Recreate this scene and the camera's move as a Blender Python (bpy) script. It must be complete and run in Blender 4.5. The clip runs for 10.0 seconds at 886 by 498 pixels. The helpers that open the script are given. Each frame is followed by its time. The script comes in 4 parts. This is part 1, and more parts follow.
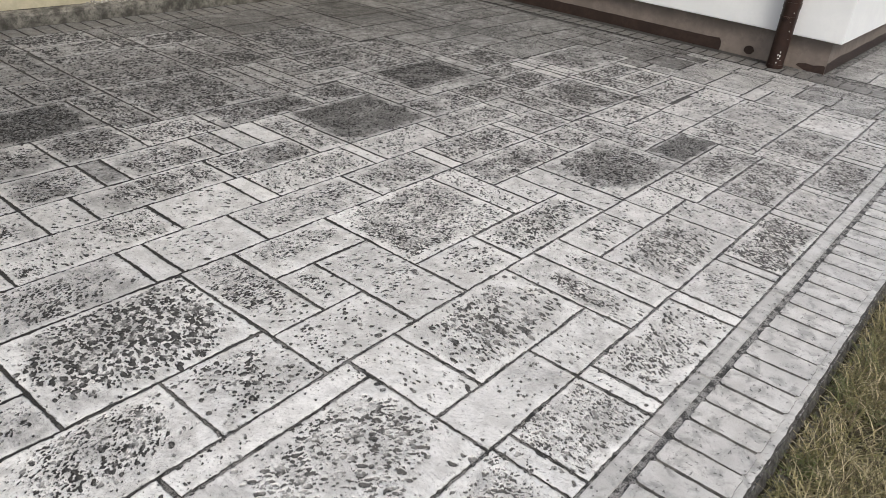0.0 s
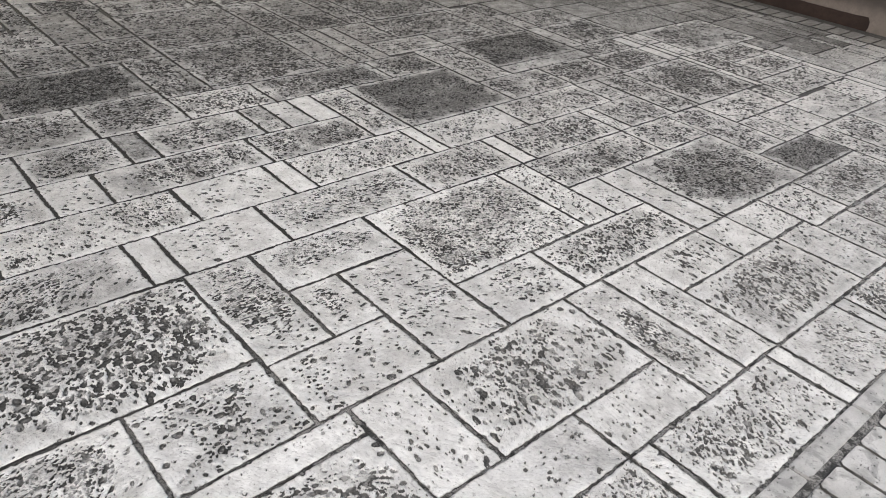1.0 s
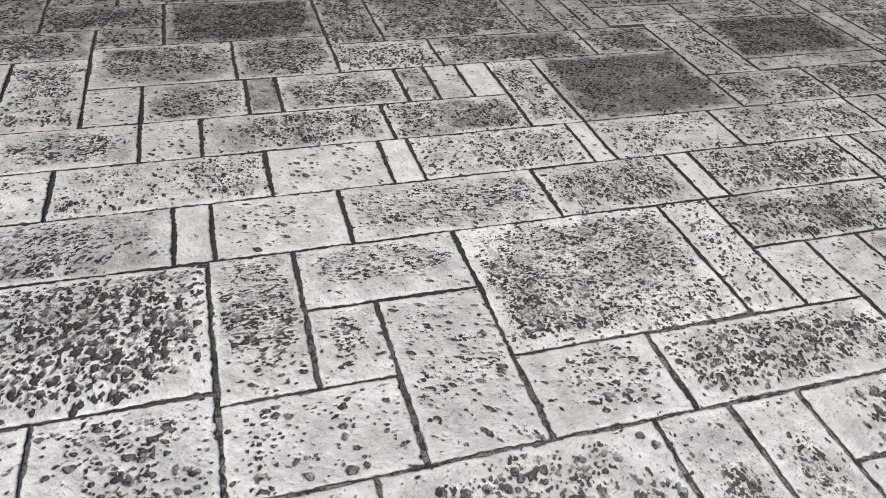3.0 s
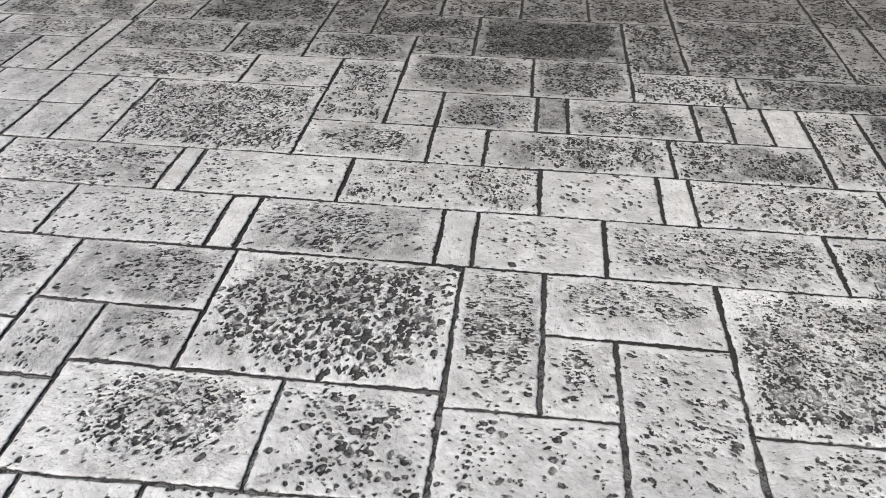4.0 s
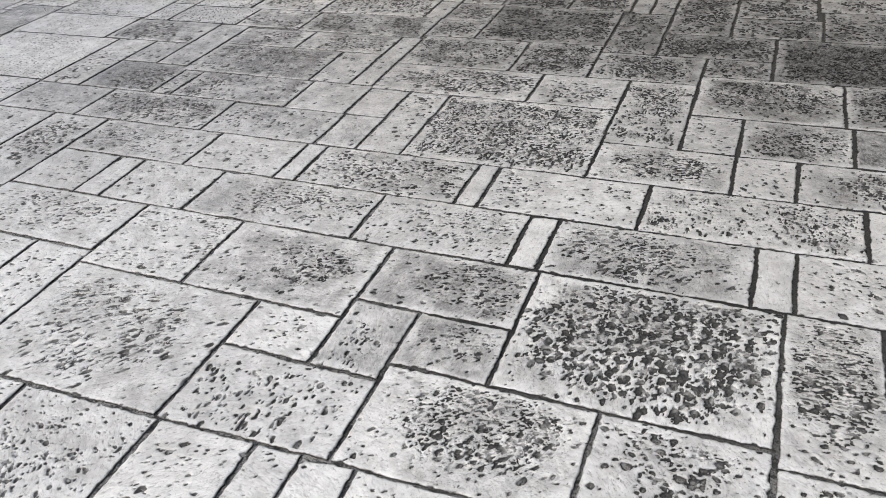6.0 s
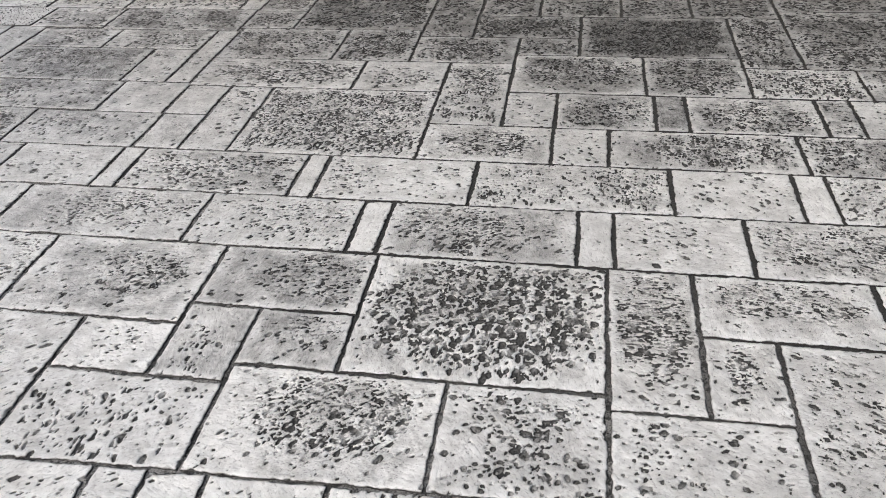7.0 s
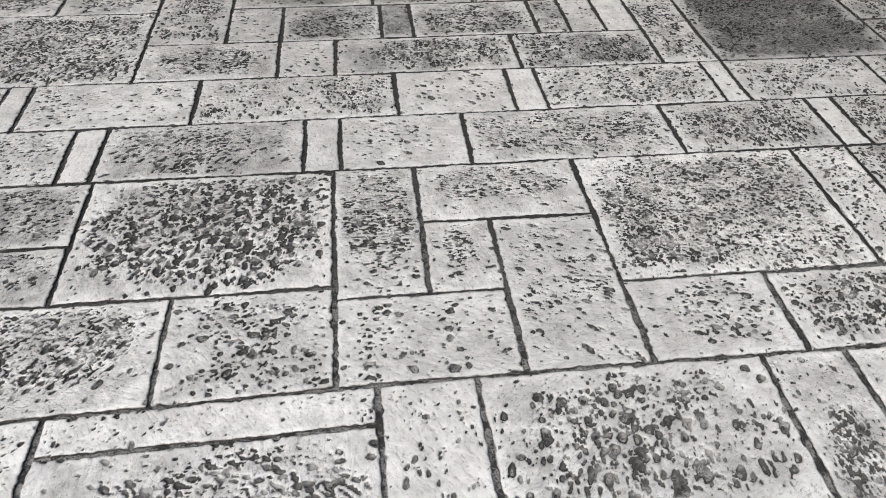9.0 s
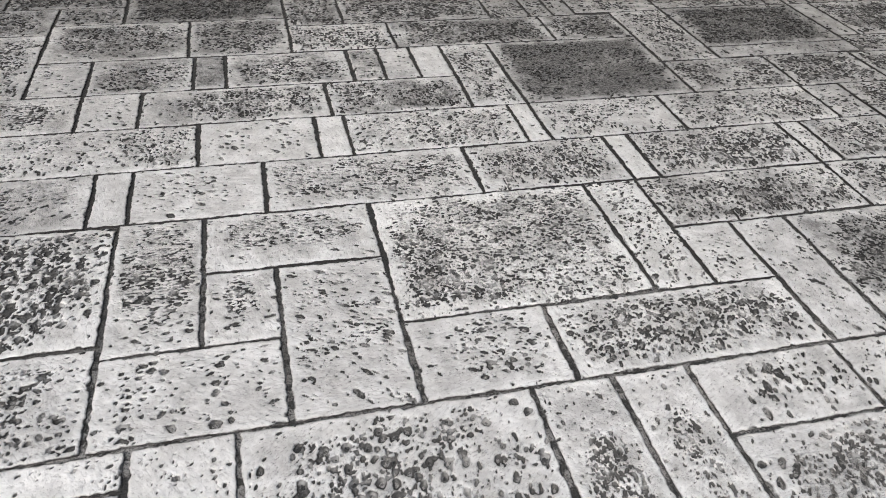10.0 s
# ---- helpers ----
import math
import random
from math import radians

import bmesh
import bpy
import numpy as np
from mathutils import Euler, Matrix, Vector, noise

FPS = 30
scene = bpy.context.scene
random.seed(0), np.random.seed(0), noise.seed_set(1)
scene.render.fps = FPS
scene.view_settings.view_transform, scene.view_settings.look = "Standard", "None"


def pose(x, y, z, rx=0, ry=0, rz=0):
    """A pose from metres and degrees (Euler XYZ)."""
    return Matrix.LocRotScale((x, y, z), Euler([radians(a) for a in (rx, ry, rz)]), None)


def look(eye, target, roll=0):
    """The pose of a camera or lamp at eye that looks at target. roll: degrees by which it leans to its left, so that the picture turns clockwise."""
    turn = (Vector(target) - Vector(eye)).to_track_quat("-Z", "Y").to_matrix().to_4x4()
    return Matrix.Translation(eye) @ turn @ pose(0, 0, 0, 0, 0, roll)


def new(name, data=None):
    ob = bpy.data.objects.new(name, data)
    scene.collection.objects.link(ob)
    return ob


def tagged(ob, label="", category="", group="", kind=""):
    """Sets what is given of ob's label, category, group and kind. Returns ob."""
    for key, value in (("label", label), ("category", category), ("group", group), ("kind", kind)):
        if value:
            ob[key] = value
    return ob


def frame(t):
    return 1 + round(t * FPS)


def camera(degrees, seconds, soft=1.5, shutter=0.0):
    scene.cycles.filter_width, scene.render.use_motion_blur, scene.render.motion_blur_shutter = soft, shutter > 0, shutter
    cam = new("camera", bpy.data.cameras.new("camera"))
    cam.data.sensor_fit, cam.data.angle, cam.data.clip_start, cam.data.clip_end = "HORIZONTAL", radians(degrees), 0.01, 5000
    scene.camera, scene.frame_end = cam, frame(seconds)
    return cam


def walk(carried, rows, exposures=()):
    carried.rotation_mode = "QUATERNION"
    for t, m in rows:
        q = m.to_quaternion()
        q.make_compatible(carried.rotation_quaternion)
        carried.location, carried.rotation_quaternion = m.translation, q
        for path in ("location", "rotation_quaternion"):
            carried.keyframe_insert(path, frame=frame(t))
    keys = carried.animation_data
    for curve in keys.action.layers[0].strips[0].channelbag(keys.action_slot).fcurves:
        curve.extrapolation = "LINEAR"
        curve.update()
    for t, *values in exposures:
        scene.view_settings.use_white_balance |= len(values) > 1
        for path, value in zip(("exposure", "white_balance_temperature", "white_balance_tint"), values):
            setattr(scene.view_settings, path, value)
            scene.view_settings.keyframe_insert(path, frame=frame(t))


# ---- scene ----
cam = camera(61.0, 10.0, soft=0.68)
PATH = [
    (0, (0.193, 0.121, 1.408), (1.591, 1.18, 0.446), 5.8),
    (0.5, (0.454, 0.203, 1.386), (1.752, 1.345, 0.381), 5.8),
    (1, (0.683, 0.298, 1.354), (1.857, 1.515, 0.287), 5.7),
    (1.5, (0.955, 0.349, 1.3), (2.017, 1.625, 0.184), 5.7),
    (2, (1.159, 0.409, 1.264), (2.089, 1.744, 0.101), 5.5),
    (2.2, (1.248, 0.447, 1.265), (2.126, 1.802, 0.084), 5.4),
    (3.3, (1.556, 0.552, 1.267), (1.863, 2.097, 0.034), 3.1),
    (3.5, (1.58, 0.552, 1.271), (1.741, 2.121, 0.041), 2.2),
    (4, (1.54, 0.565, 1.281), (1.347, 2.144, 0.07), 0.1),
    (4.5, (1.435, 0.566, 1.3), (0.946, 2.098, 0.112), -2.1),
    (5, (1.337, 0.553, 1.31), (0.63, 2.017, 0.145), -4.2),
    (5.2, (1.311, 0.541, 1.312), (0.533, 1.978, 0.16), -5.2),
    (6.3, (1.244, 0.542, 1.302), (0.621, 2.038, 0.13), -6.1),
    (6.5, (1.255, 0.539, 1.302), (0.725, 2.065, 0.122), -5.2),
    (7, (1.285, 0.527, 1.295), (0.965, 2.09, 0.089), -3.5),
    (7.5, (1.333, 0.523, 1.27), (1.187, 2.074, 0.017), -2.2),
    (8, (1.361, 0.514, 1.232), (1.348, 2.026, -0.077), -0.9),
    (8.5, (1.38, 0.493, 1.207), (1.47, 1.978, -0.13), 0.1),
    (9, (1.485, 0.453, 1.222), (1.68, 1.934, -0.108), 1.5),
    (9.5, (1.681, 0.399, 1.212), (1.98, 1.906, -0.068), 2.5),
    (10, (1.797, 0.407, 1.213), (2.232, 1.93, -0.008), 3.8),
]
# The exposure is steady; the white balance drifts a little towards blue and back
EXPOSURES = [(0.0, -0.04, 6250, 7), (2.0, 0.0, 6180, 7), (3.5, 0.05, 6170, 7), (5.0, -0.04, 6110, 7), (6.5, -0.03, 6200, 7), (8.0, -0.05, 6250, 7), (10.0, -0.02, 6190, 7)]
walk(cam, [(t, look(eye, target, roll)) for t, eye, target, roll in PATH], EXPOSURES)

# ---- light: a bright overcast day ----
world = bpy.data.worlds.new("overcast_sky")
scene.world = world
world.use_nodes = True
wn = world.node_tree
sky = wn.nodes.new("ShaderNodeTexSky")
sky.sky_type = "NISHITA"
sky.sun_disc = False
sky.sun_elevation = radians(51)
sky.sun_rotation = radians(-141)
sky.air_density, sky.dust_density, sky.ozone_density = 1.0, 6.0, 0.6
wn.links.new(sky.outputs["Color"], wn.nodes["Background"].inputs["Color"])
wn.nodes["Background"].inputs["Strength"].default_value = 0.14

sun = new("sun", bpy.data.lights.new("sun", "SUN"))
sun.data.energy, sun.data.angle, sun.data.color = 1.4, radians(16), (1.0, 0.96, 0.91)
sun.matrix_world = look((-3.4, -4.2, 7.0), (0, 0, 0))


# ---- materials ----
class Nodes:
    """Short forms for wiring up one material."""

    def __init__(self, name):
        self.material = bpy.data.materials.new(name)
        self.material.use_nodes = True
        self.tree = self.material.node_tree
        self.surface = self.tree.nodes["Principled BSDF"]

    def put(self, where, value):
        if isinstance(value, bpy.types.NodeSocket):
            self.tree.links.new(value, where)
        else:
            where.default_value = value

    def add(self, kind, **inputs):
        node = self.tree.nodes.new(kind)
        for key, value in inputs.items():
            self.put(node.inputs[key.replace("_", " ")], value)
        return node

    def math(self, operation, a, b=0.0, clamp=False):
        node = self.tree.nodes.new("ShaderNodeMath")
        node.operation, node.use_clamp = operation, clamp
        self.put(node.inputs[0], a)
        self.put(node.inputs[1], b)
        return node.outputs[0]

    def ramp(self, value, low, high, out_low=0.0, out_high=1.0, smooth=True):
        node = self.tree.nodes.new("ShaderNodeMapRange")
        node.interpolation_type = "SMOOTHSTEP" if smooth else "LINEAR"
        for place, what in zip((0, 1, 2, 3, 4), (value, low, high, out_low, out_high)):
            self.put(node.inputs[place], what)
        return node.outputs[0]

    def mix(self, factor, a, b, blend="MIX"):
        node = self.tree.nodes.new("ShaderNodeMix")
        node.data_type, node.blend_type = "RGBA", blend
        self.put(node.inputs[0], factor)
        for place, what in ((6, a), (7, b)):
            self.put(node.inputs[place], (*what, 1.0) if isinstance(what, tuple) else what)
        return node.outputs[2]

    def noise(self, vector, scale, detail=4.0, rough=0.55, distortion=0.0):
        node = self.add("ShaderNodeTexNoise", Vector=vector, Scale=scale, Detail=detail, Roughness=rough, Distortion=distortion)
        return node.outputs["Fac"]

    def dice(self, value):
        node = self.tree.nodes.new("ShaderNodeTexWhiteNoise")
        node.noise_dimensions = "1D"
        self.put(node.inputs["W"], value)
        return node

    def place(self, kind="Object"):
        return self.tree.nodes.new("ShaderNodeTexCoord").outputs[kind]

    def bump(self, height, strength, distance, after=None):
        node = self.add("ShaderNodeBump", Strength=strength, Distance=distance, Height=height)
        if after is not None:
            self.put(node.inputs["Normal"], after)
        return node.outputs["Normal"]

    def finish(self, colour, rough, normal=None, specular=0.5, metal=0.0, sealed=0.0):
        # sealed: the clear sealer that was rolled over the whole driveway
        self.put(self.surface.inputs["Coat Weight"], sealed)
        self.put(self.surface.inputs["Coat Roughness"], 0.24)
        self.put(self.surface.inputs["Base Color"], (*colour, 1.0) if isinstance(colour, tuple) else colour)
        self.put(self.surface.inputs["Roughness"], rough)
        self.put(self.surface.inputs["Specular IOR Level"], specular)
        self.put(self.surface.inputs["Metallic"], metal)
        if normal is not None:
            self.put(self.surface.inputs["Normal"], normal)
        return self.material


def stone_material(name, joined=False, carved=False, darkened=0.0):
    """Sealed, stamped concrete: pale cement with dark release powder left in the pits of the stamp.
    Object colour: how pitted, how coarse the pits are, how stained. For joined stones chance decides."""
    n = Nodes(name)
    world_place = n.add("ShaderNodeNewGeometry")
    if joined:
        chance = world_place.outputs["Random Per Island"]
        dice = n.dice(n.math("MULTIPLY", chance, 91.7))
        parts = n.add("ShaderNodeSeparateColor", Color=dice.outputs["Color"])
        pitted = n.ramp(parts.outputs[0], 0.0, 1.0, 0.3, 0.6)
        coarse = parts.outputs[1]
        stained = n.ramp(parts.outputs[2], 0.5, 1.0, 0.0, 0.35)
        greyed = darkened
        inner = 1.0
    else:
        info = n.tree.nodes.new("ShaderNodeObjectInfo")
        chance = info.outputs["Random"]
        parts = n.add("ShaderNodeSeparateColor", Color=info.outputs["Color"])
        pitted, coarse, stained, greyed = parts.outputs[0], parts.outputs[1], parts.outputs[2], info.outputs["Alpha"]
        # the rim of each stone is pressed smooth, with few pits
        box = n.add("ShaderNodeSeparateXYZ", Vector=n.place("Generated"))
        wob = n.noise(world_place.outputs["Position"], 9.0, 3.0)
        edge = []
        for axis in (0, 1):
            away = n.math("SUBTRACT", 0.5, n.math("ABSOLUTE", n.math("SUBTRACT", box.outputs[axis], 0.5)))
            edge.append(n.math("ADD", away, n.math("MULTIPLY", n.math("SUBTRACT", wob, 0.5), 0.28)))
        inner = n.ramp(n.math("MINIMUM", edge[0], edge[1]), 0.0, 0.13, 0.0, 1.0)
    where = n.add("ShaderNodeVectorMath")
    where.operation = "ADD"
    n.put(where.inputs[0], world_place.outputs["Position"])
    shift = n.add("ShaderNodeCombineXYZ", X=n.math("MULTIPLY", chance, 37.0), Y=n.math("MULTIPLY", chance, 53.0), Z=n.math("MULTIPLY", chance, 11.0))
    n.put(where.inputs[1], shift.outputs[0])
    turn = n.add("ShaderNodeVectorRotate", Vector=where.outputs[0], Angle=n.math("MULTIPLY", chance, 19.0))
    turn.rotation_type = "Z_AXIS"
    stretch = n.add("ShaderNodeMapping", Vector=turn.outputs[0], Scale=(1.0, 1.7, 1.0))

    def warp(vector, scale, amount):
        """Crooked outlines."""
        field = n.add("ShaderNodeTexNoise", Vector=vector, Scale=scale, Detail=2.0)
        moved = n.add("ShaderNodeVectorMath")
        moved.operation = "MULTIPLY_ADD"
        n.put(moved.inputs[0], field.outputs["Color"])
        moved.inputs[1].default_value = (amount, amount, 0.0)
        n.put(moved.inputs[2], vector)
        return moved.outputs[0]

    crooked = warp(warp(stretch.outputs[0], 26.0, 0.024), 120.0, 0.004)
    patch = n.noise(where.outputs[0], 3.3, 3.0, 0.6)
    ragged = n.noise(where.outputs[0], 19.0, 3.0, 0.6)
    cover = n.math("MULTIPLY", n.ramp(n.math("ADD", patch, n.math("MULTIPLY", n.math("SUBTRACT", ragged, 0.5), 0.35)), 0.32, 0.56, 0.3, 1.0), n.math("MULTIPLY", inner, pitted))
    dense = n.math("MAXIMUM", cover, n.math("MULTIPLY", pitted, 0.3))
    size = n.ramp(coarse, 0.0, 1.0, 112.0, 50.0, smooth=False)
    # clumped hollows, deepest in their middle
    clumps = n.noise(crooked, size, 1.3, 0.45)
    limit = n.ramp(n.math("POWER", dense, 0.8), 0.0, 1.0, 0.70, 0.455, smooth=False)
    over = n.math("SUBTRACT", clumps, limit)
    hollow = n.ramp(over, 0.0, 0.03)
    # single round pits
    cells = n.add("ShaderNodeTexVoronoi", Vector=crooked, Scale=n.math("MULTIPLY", size, 0.8), Randomness=1.0)
    own = n.add("ShaderNodeSeparateColor", Color=cells.outputs["Color"])
    there = n.math("LESS_THAN", own.outputs[0], n.math("MULTIPLY", dense, 0.6))
    wide = n.ramp(own.outputs[1], 0.0, 1.0, 0.14, 0.46, smooth=False)
    single = n.math("MULTIPLY", there, n.ramp(n.math("SUBTRACT", wide, cells.outputs["Distance"]), -0.03, 0.14))
    # pin holes
    pins = n.noise(crooked, 240.0, 2.0, 0.5)
    pin = n.ramp(n.math("SUBTRACT", pins, n.ramp(dense, 0.0, 1.0, 0.68, 0.55, smooth=False)), 0.0, 0.06, 0.0, 0.85)
    hole = n.math("MAXIMUM", n.math("MAXIMUM", hollow, single), pin)
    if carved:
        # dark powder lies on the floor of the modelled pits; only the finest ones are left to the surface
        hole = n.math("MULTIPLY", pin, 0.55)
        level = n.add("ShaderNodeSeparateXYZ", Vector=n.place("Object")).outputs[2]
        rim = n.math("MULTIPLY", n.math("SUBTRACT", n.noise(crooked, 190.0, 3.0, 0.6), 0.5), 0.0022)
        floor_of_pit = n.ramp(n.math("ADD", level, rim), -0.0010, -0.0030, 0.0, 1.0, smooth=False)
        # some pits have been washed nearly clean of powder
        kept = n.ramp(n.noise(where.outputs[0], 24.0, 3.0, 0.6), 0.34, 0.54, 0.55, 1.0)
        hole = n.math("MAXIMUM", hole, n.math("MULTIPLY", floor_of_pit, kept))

    grain = n.noise(stretch.outputs[0], 340.0, 4.0, 0.7)
    lumps = n.noise(crooked, 75.0, 3.0, 0.6)
    brushed = n.noise(n.add("ShaderNodeMapping", Vector=turn.outputs[0], Scale=(32.0, 260.0, 32.0)).outputs[0], 1.0, 3.0, 0.65)
    cloud = n.noise(world_place.outputs["Position"], 1.1, 4.0, 0.6)
    blotch = n.noise(where.outputs[0], 15.0, 6.0, 0.7)
    base = n.mix(n.ramp(blotch, 0.35, 0.7), (0.82, 0.815, 0.80), (0.6, 0.595, 0.58))
    base = n.mix(n.ramp(cloud, 0.42, 0.7, 0.0, 0.35), base, (0.42, 0.412, 0.395))
    tint = n.mix(chance, (0.9, 0.9, 0.9), (1.05, 1.048, 1.042))
    base = n.mix(1.0, base, tint, "MULTIPLY")
    base = n.mix(n.ramp(grain, 0.54, 0.7, 0.0, 0.24), base, (0.14, 0.137, 0.132))
    base = n.mix(n.ramp(brushed, 0.55, 0.72, 0.0, 0.22), base, (0.18, 0.176, 0.169))
    base = n.mix(n.ramp(lumps, 0.54, 0.7, 0.0, 0.5), base, (0.2, 0.196, 0.188))
    powder = n.math("MULTIPLY", cover, n.ramp(blotch, 0.3, 0.65, 0.05, 0.45))
    base = n.mix(powder, base, (0.22, 0.212, 0.202))
    fleck = n.noise(crooked, 72.0, 4.0, 0.7)
    reach = n.math("ADD", n.math("ADD", n.math("MULTIPLY", patch, 1.0), n.math("MULTIPLY", blotch, 0.5)), n.math("ADD", n.math("MULTIPLY", lumps, 0.2), n.math("MULTIPLY", stained, 0.45)))
    stain = n.math("MULTIPLY", n.math("MULTIPLY", n.math("POWER", stained, 0.7), n.ramp(inner, 0.0, 1.0, 0.2, 1.0)), n.ramp(reach, 0.85, 1.25, 0.15, 1.0))
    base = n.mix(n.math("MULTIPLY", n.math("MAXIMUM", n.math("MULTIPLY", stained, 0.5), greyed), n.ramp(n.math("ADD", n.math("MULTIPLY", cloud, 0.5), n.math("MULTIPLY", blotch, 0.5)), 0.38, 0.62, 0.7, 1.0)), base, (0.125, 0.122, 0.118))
    base = n.mix(n.math("MULTIPLY", stain, n.ramp(fleck, 0.45, 0.6, 0.8, 0.55)), base, (0.195, 0.192, 0.188))
    base = n.mix(n.math("MULTIPLY", stain, n.ramp(fleck, 0.42, 0.58, 0.95, 0.35)), base, (0.044, 0.0435, 0.043))
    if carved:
        # powder plus painted contact shade: near-black walls, greyer floor in the deepest pits
        lit_floor = n.math("MULTIPLY", n.ramp(n.math("ADD", level, rim), -0.004, -0.0065), n.ramp(grain, 0.3, 0.6, 0.25, 1.0))
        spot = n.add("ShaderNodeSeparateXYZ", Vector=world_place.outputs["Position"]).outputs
        rain_sheen_reach = n.math("ADD", n.math("MINIMUM", spot[1], n.math("ADD", spot[0], 1.3)), n.math("MULTIPLY", n.math("SUBTRACT", patch, 0.5), 1.2))
        # pits grey from rain beside the lawn; towards the left painted sheen greys them
        rain_and_sheen = n.ramp(rain_sheen_reach, 1.5, 1.0)
        deep = n.mix(lit_floor, (0.007, 0.0068, 0.0066), (0.06, 0.058, 0.0555))
        deep = n.mix(n.math("MULTIPLY", rain_and_sheen, n.ramp(grain, 0.35, 0.6, 0.6, 1.0)), deep, (0.082, 0.0795, 0.076))
    else:
        deep = n.mix(n.ramp(grain, 0.35, 0.65), (0.008, 0.0078, 0.0076), (0.06, 0.058, 0.055))
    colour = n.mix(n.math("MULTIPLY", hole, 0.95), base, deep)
    height = n.math("SUBTRACT", n.math("ADD", n.math("MULTIPLY", blotch, 0.4), n.math("MULTIPLY", lumps, -0.5)), hole)
    normal = n.bump(n.math("ADD", grain, n.math("ADD", n.math("MULTIPLY", brushed, 0.45), n.math("MULTIPLY", fleck, 1.2))), 0.32, 0.003)
    # flow lines and shallow swells of the stamped rock face
    flow = n.noise(warp(n.add("ShaderNodeMapping", Vector=turn.outputs[0], Scale=(1.0, 1.5, 1.0)).outputs[0], 6.0, 0.12), 24.0, 3.0, 0.55)
    normal = n.bump(flow, 0.55, 0.010, normal)
    normal = n.bump(height, 0.8 if carved else 1.0, 0.003 if carved else 0.012, normal)
    rough = n.math("ADD", n.ramp(blotch, 0.3, 0.7, 0.34, 0.52), n.math("MULTIPLY", hole, 0.2))
    return n.finish(colour, rough, normal, n.ramp(n.math("MAXIMUM", hole, n.math("MAXIMUM", stain, greyed)), 0.0, 1.0, 0.3, 0.06), sealed=n.ramp(n.math("MAXIMUM", n.math("MULTIPLY", hole, 0.4), greyed), 0.0, 1.0, 0.36, 0.06, smooth=False))


def plain_material(name, light, dark, scale, rough=0.7, relief=0.3, depth=0.003, stretch=(1, 1, 1), specular=0.3, sealed=0.0):
    """A rough mineral or painted surface: two tones, speckle and fine relief."""
    n = Nodes(name)
    where = n.add("ShaderNodeMapping", Vector=n.add("ShaderNodeNewGeometry").outputs["Position"], Scale=stretch).outputs[0]
    broad = n.noise(where, scale, 5.0, 0.6)
    fine = n.noise(where, scale * 14, 4.0, 0.65)
    colour = n.mix(n.ramp(broad, 0.32, 0.68), light, dark)
    middle = n.noise(where, scale * 3.7, 4.0, 0.65)
    colour = n.mix(n.ramp(middle, 0.46, 0.64, 0.0, 0.6), colour, dark)
    colour = n.mix(n.ramp(fine, 0.45, 0.75, 0.0, 0.4), colour, dark)
    return n.finish(colour, n.ramp(fine, 0.2, 0.8, rough - 0.1, min(1.0, rough + 0.1)), n.bump(n.math("ADD", fine, broad), relief, depth), specular, sealed=sealed)


def mottled_material(name, grey=0.0):
    """Stamped border concrete with grey smudges, scratches and a few dark specks."""
    n = Nodes(name)
    where = n.add("ShaderNodeNewGeometry").outputs["Position"]
    chance = n.tree.nodes.new("ShaderNodeObjectInfo").outputs["Random"]
    cloud = n.noise(where, 7.0, 5.0, 0.65)
    smudge = n.noise(where, 17.0, 5.0, 0.65, 0.4)
    grain = n.noise(where, 330.0, 4.0, 0.7)
    speck = n.noise(where, 85.0, 3.0, 0.5)
    colour = n.mix(n.ramp(cloud, 0.35, 0.65), (0.66, 0.655, 0.64), (0.5, 0.495, 0.48))
    colour = n.mix(1.0, colour, n.mix(chance, (0.86, 0.86, 0.86), (1.04, 1.035, 1.02)), "MULTIPLY")
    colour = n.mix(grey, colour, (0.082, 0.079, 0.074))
    colour = n.mix(n.ramp(smudge, 0.46, 0.66, 0.0, 0.75), colour, (0.24, 0.235, 0.226))
    colour = n.mix(n.ramp(grain, 0.5, 0.7, 0.0, 0.5), colour, (0.22, 0.215, 0.205))
    spots = n.math("MULTIPLY", n.ramp(speck, 0.6, 0.66), n.ramp(smudge, 0.42, 0.56))
    colour = n.mix(n.math("MULTIPLY", spots, 0.85), colour, (0.05, 0.048, 0.045))
    height = n.math("ADD", n.math("MULTIPLY", smudge, -0.6), n.math("SUBTRACT", n.math("MULTIPLY", grain, 0.3), spots))
    return n.finish(colour, n.ramp(cloud, 0.3, 0.7, 0.32, 0.5), n.bump(height, 0.7, 0.004), 0.4, sealed=0.4)


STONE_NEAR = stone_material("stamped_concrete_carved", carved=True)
STONE_LEFT = stone_material("stamped_concrete_pale", joined=True)
STONE_SIDE = stone_material("stamped_concrete_smooth", joined=True, darkened=0.45)
STONE_FAR = stone_material("stamped_concrete_dark", joined=True, darkened=1.0)


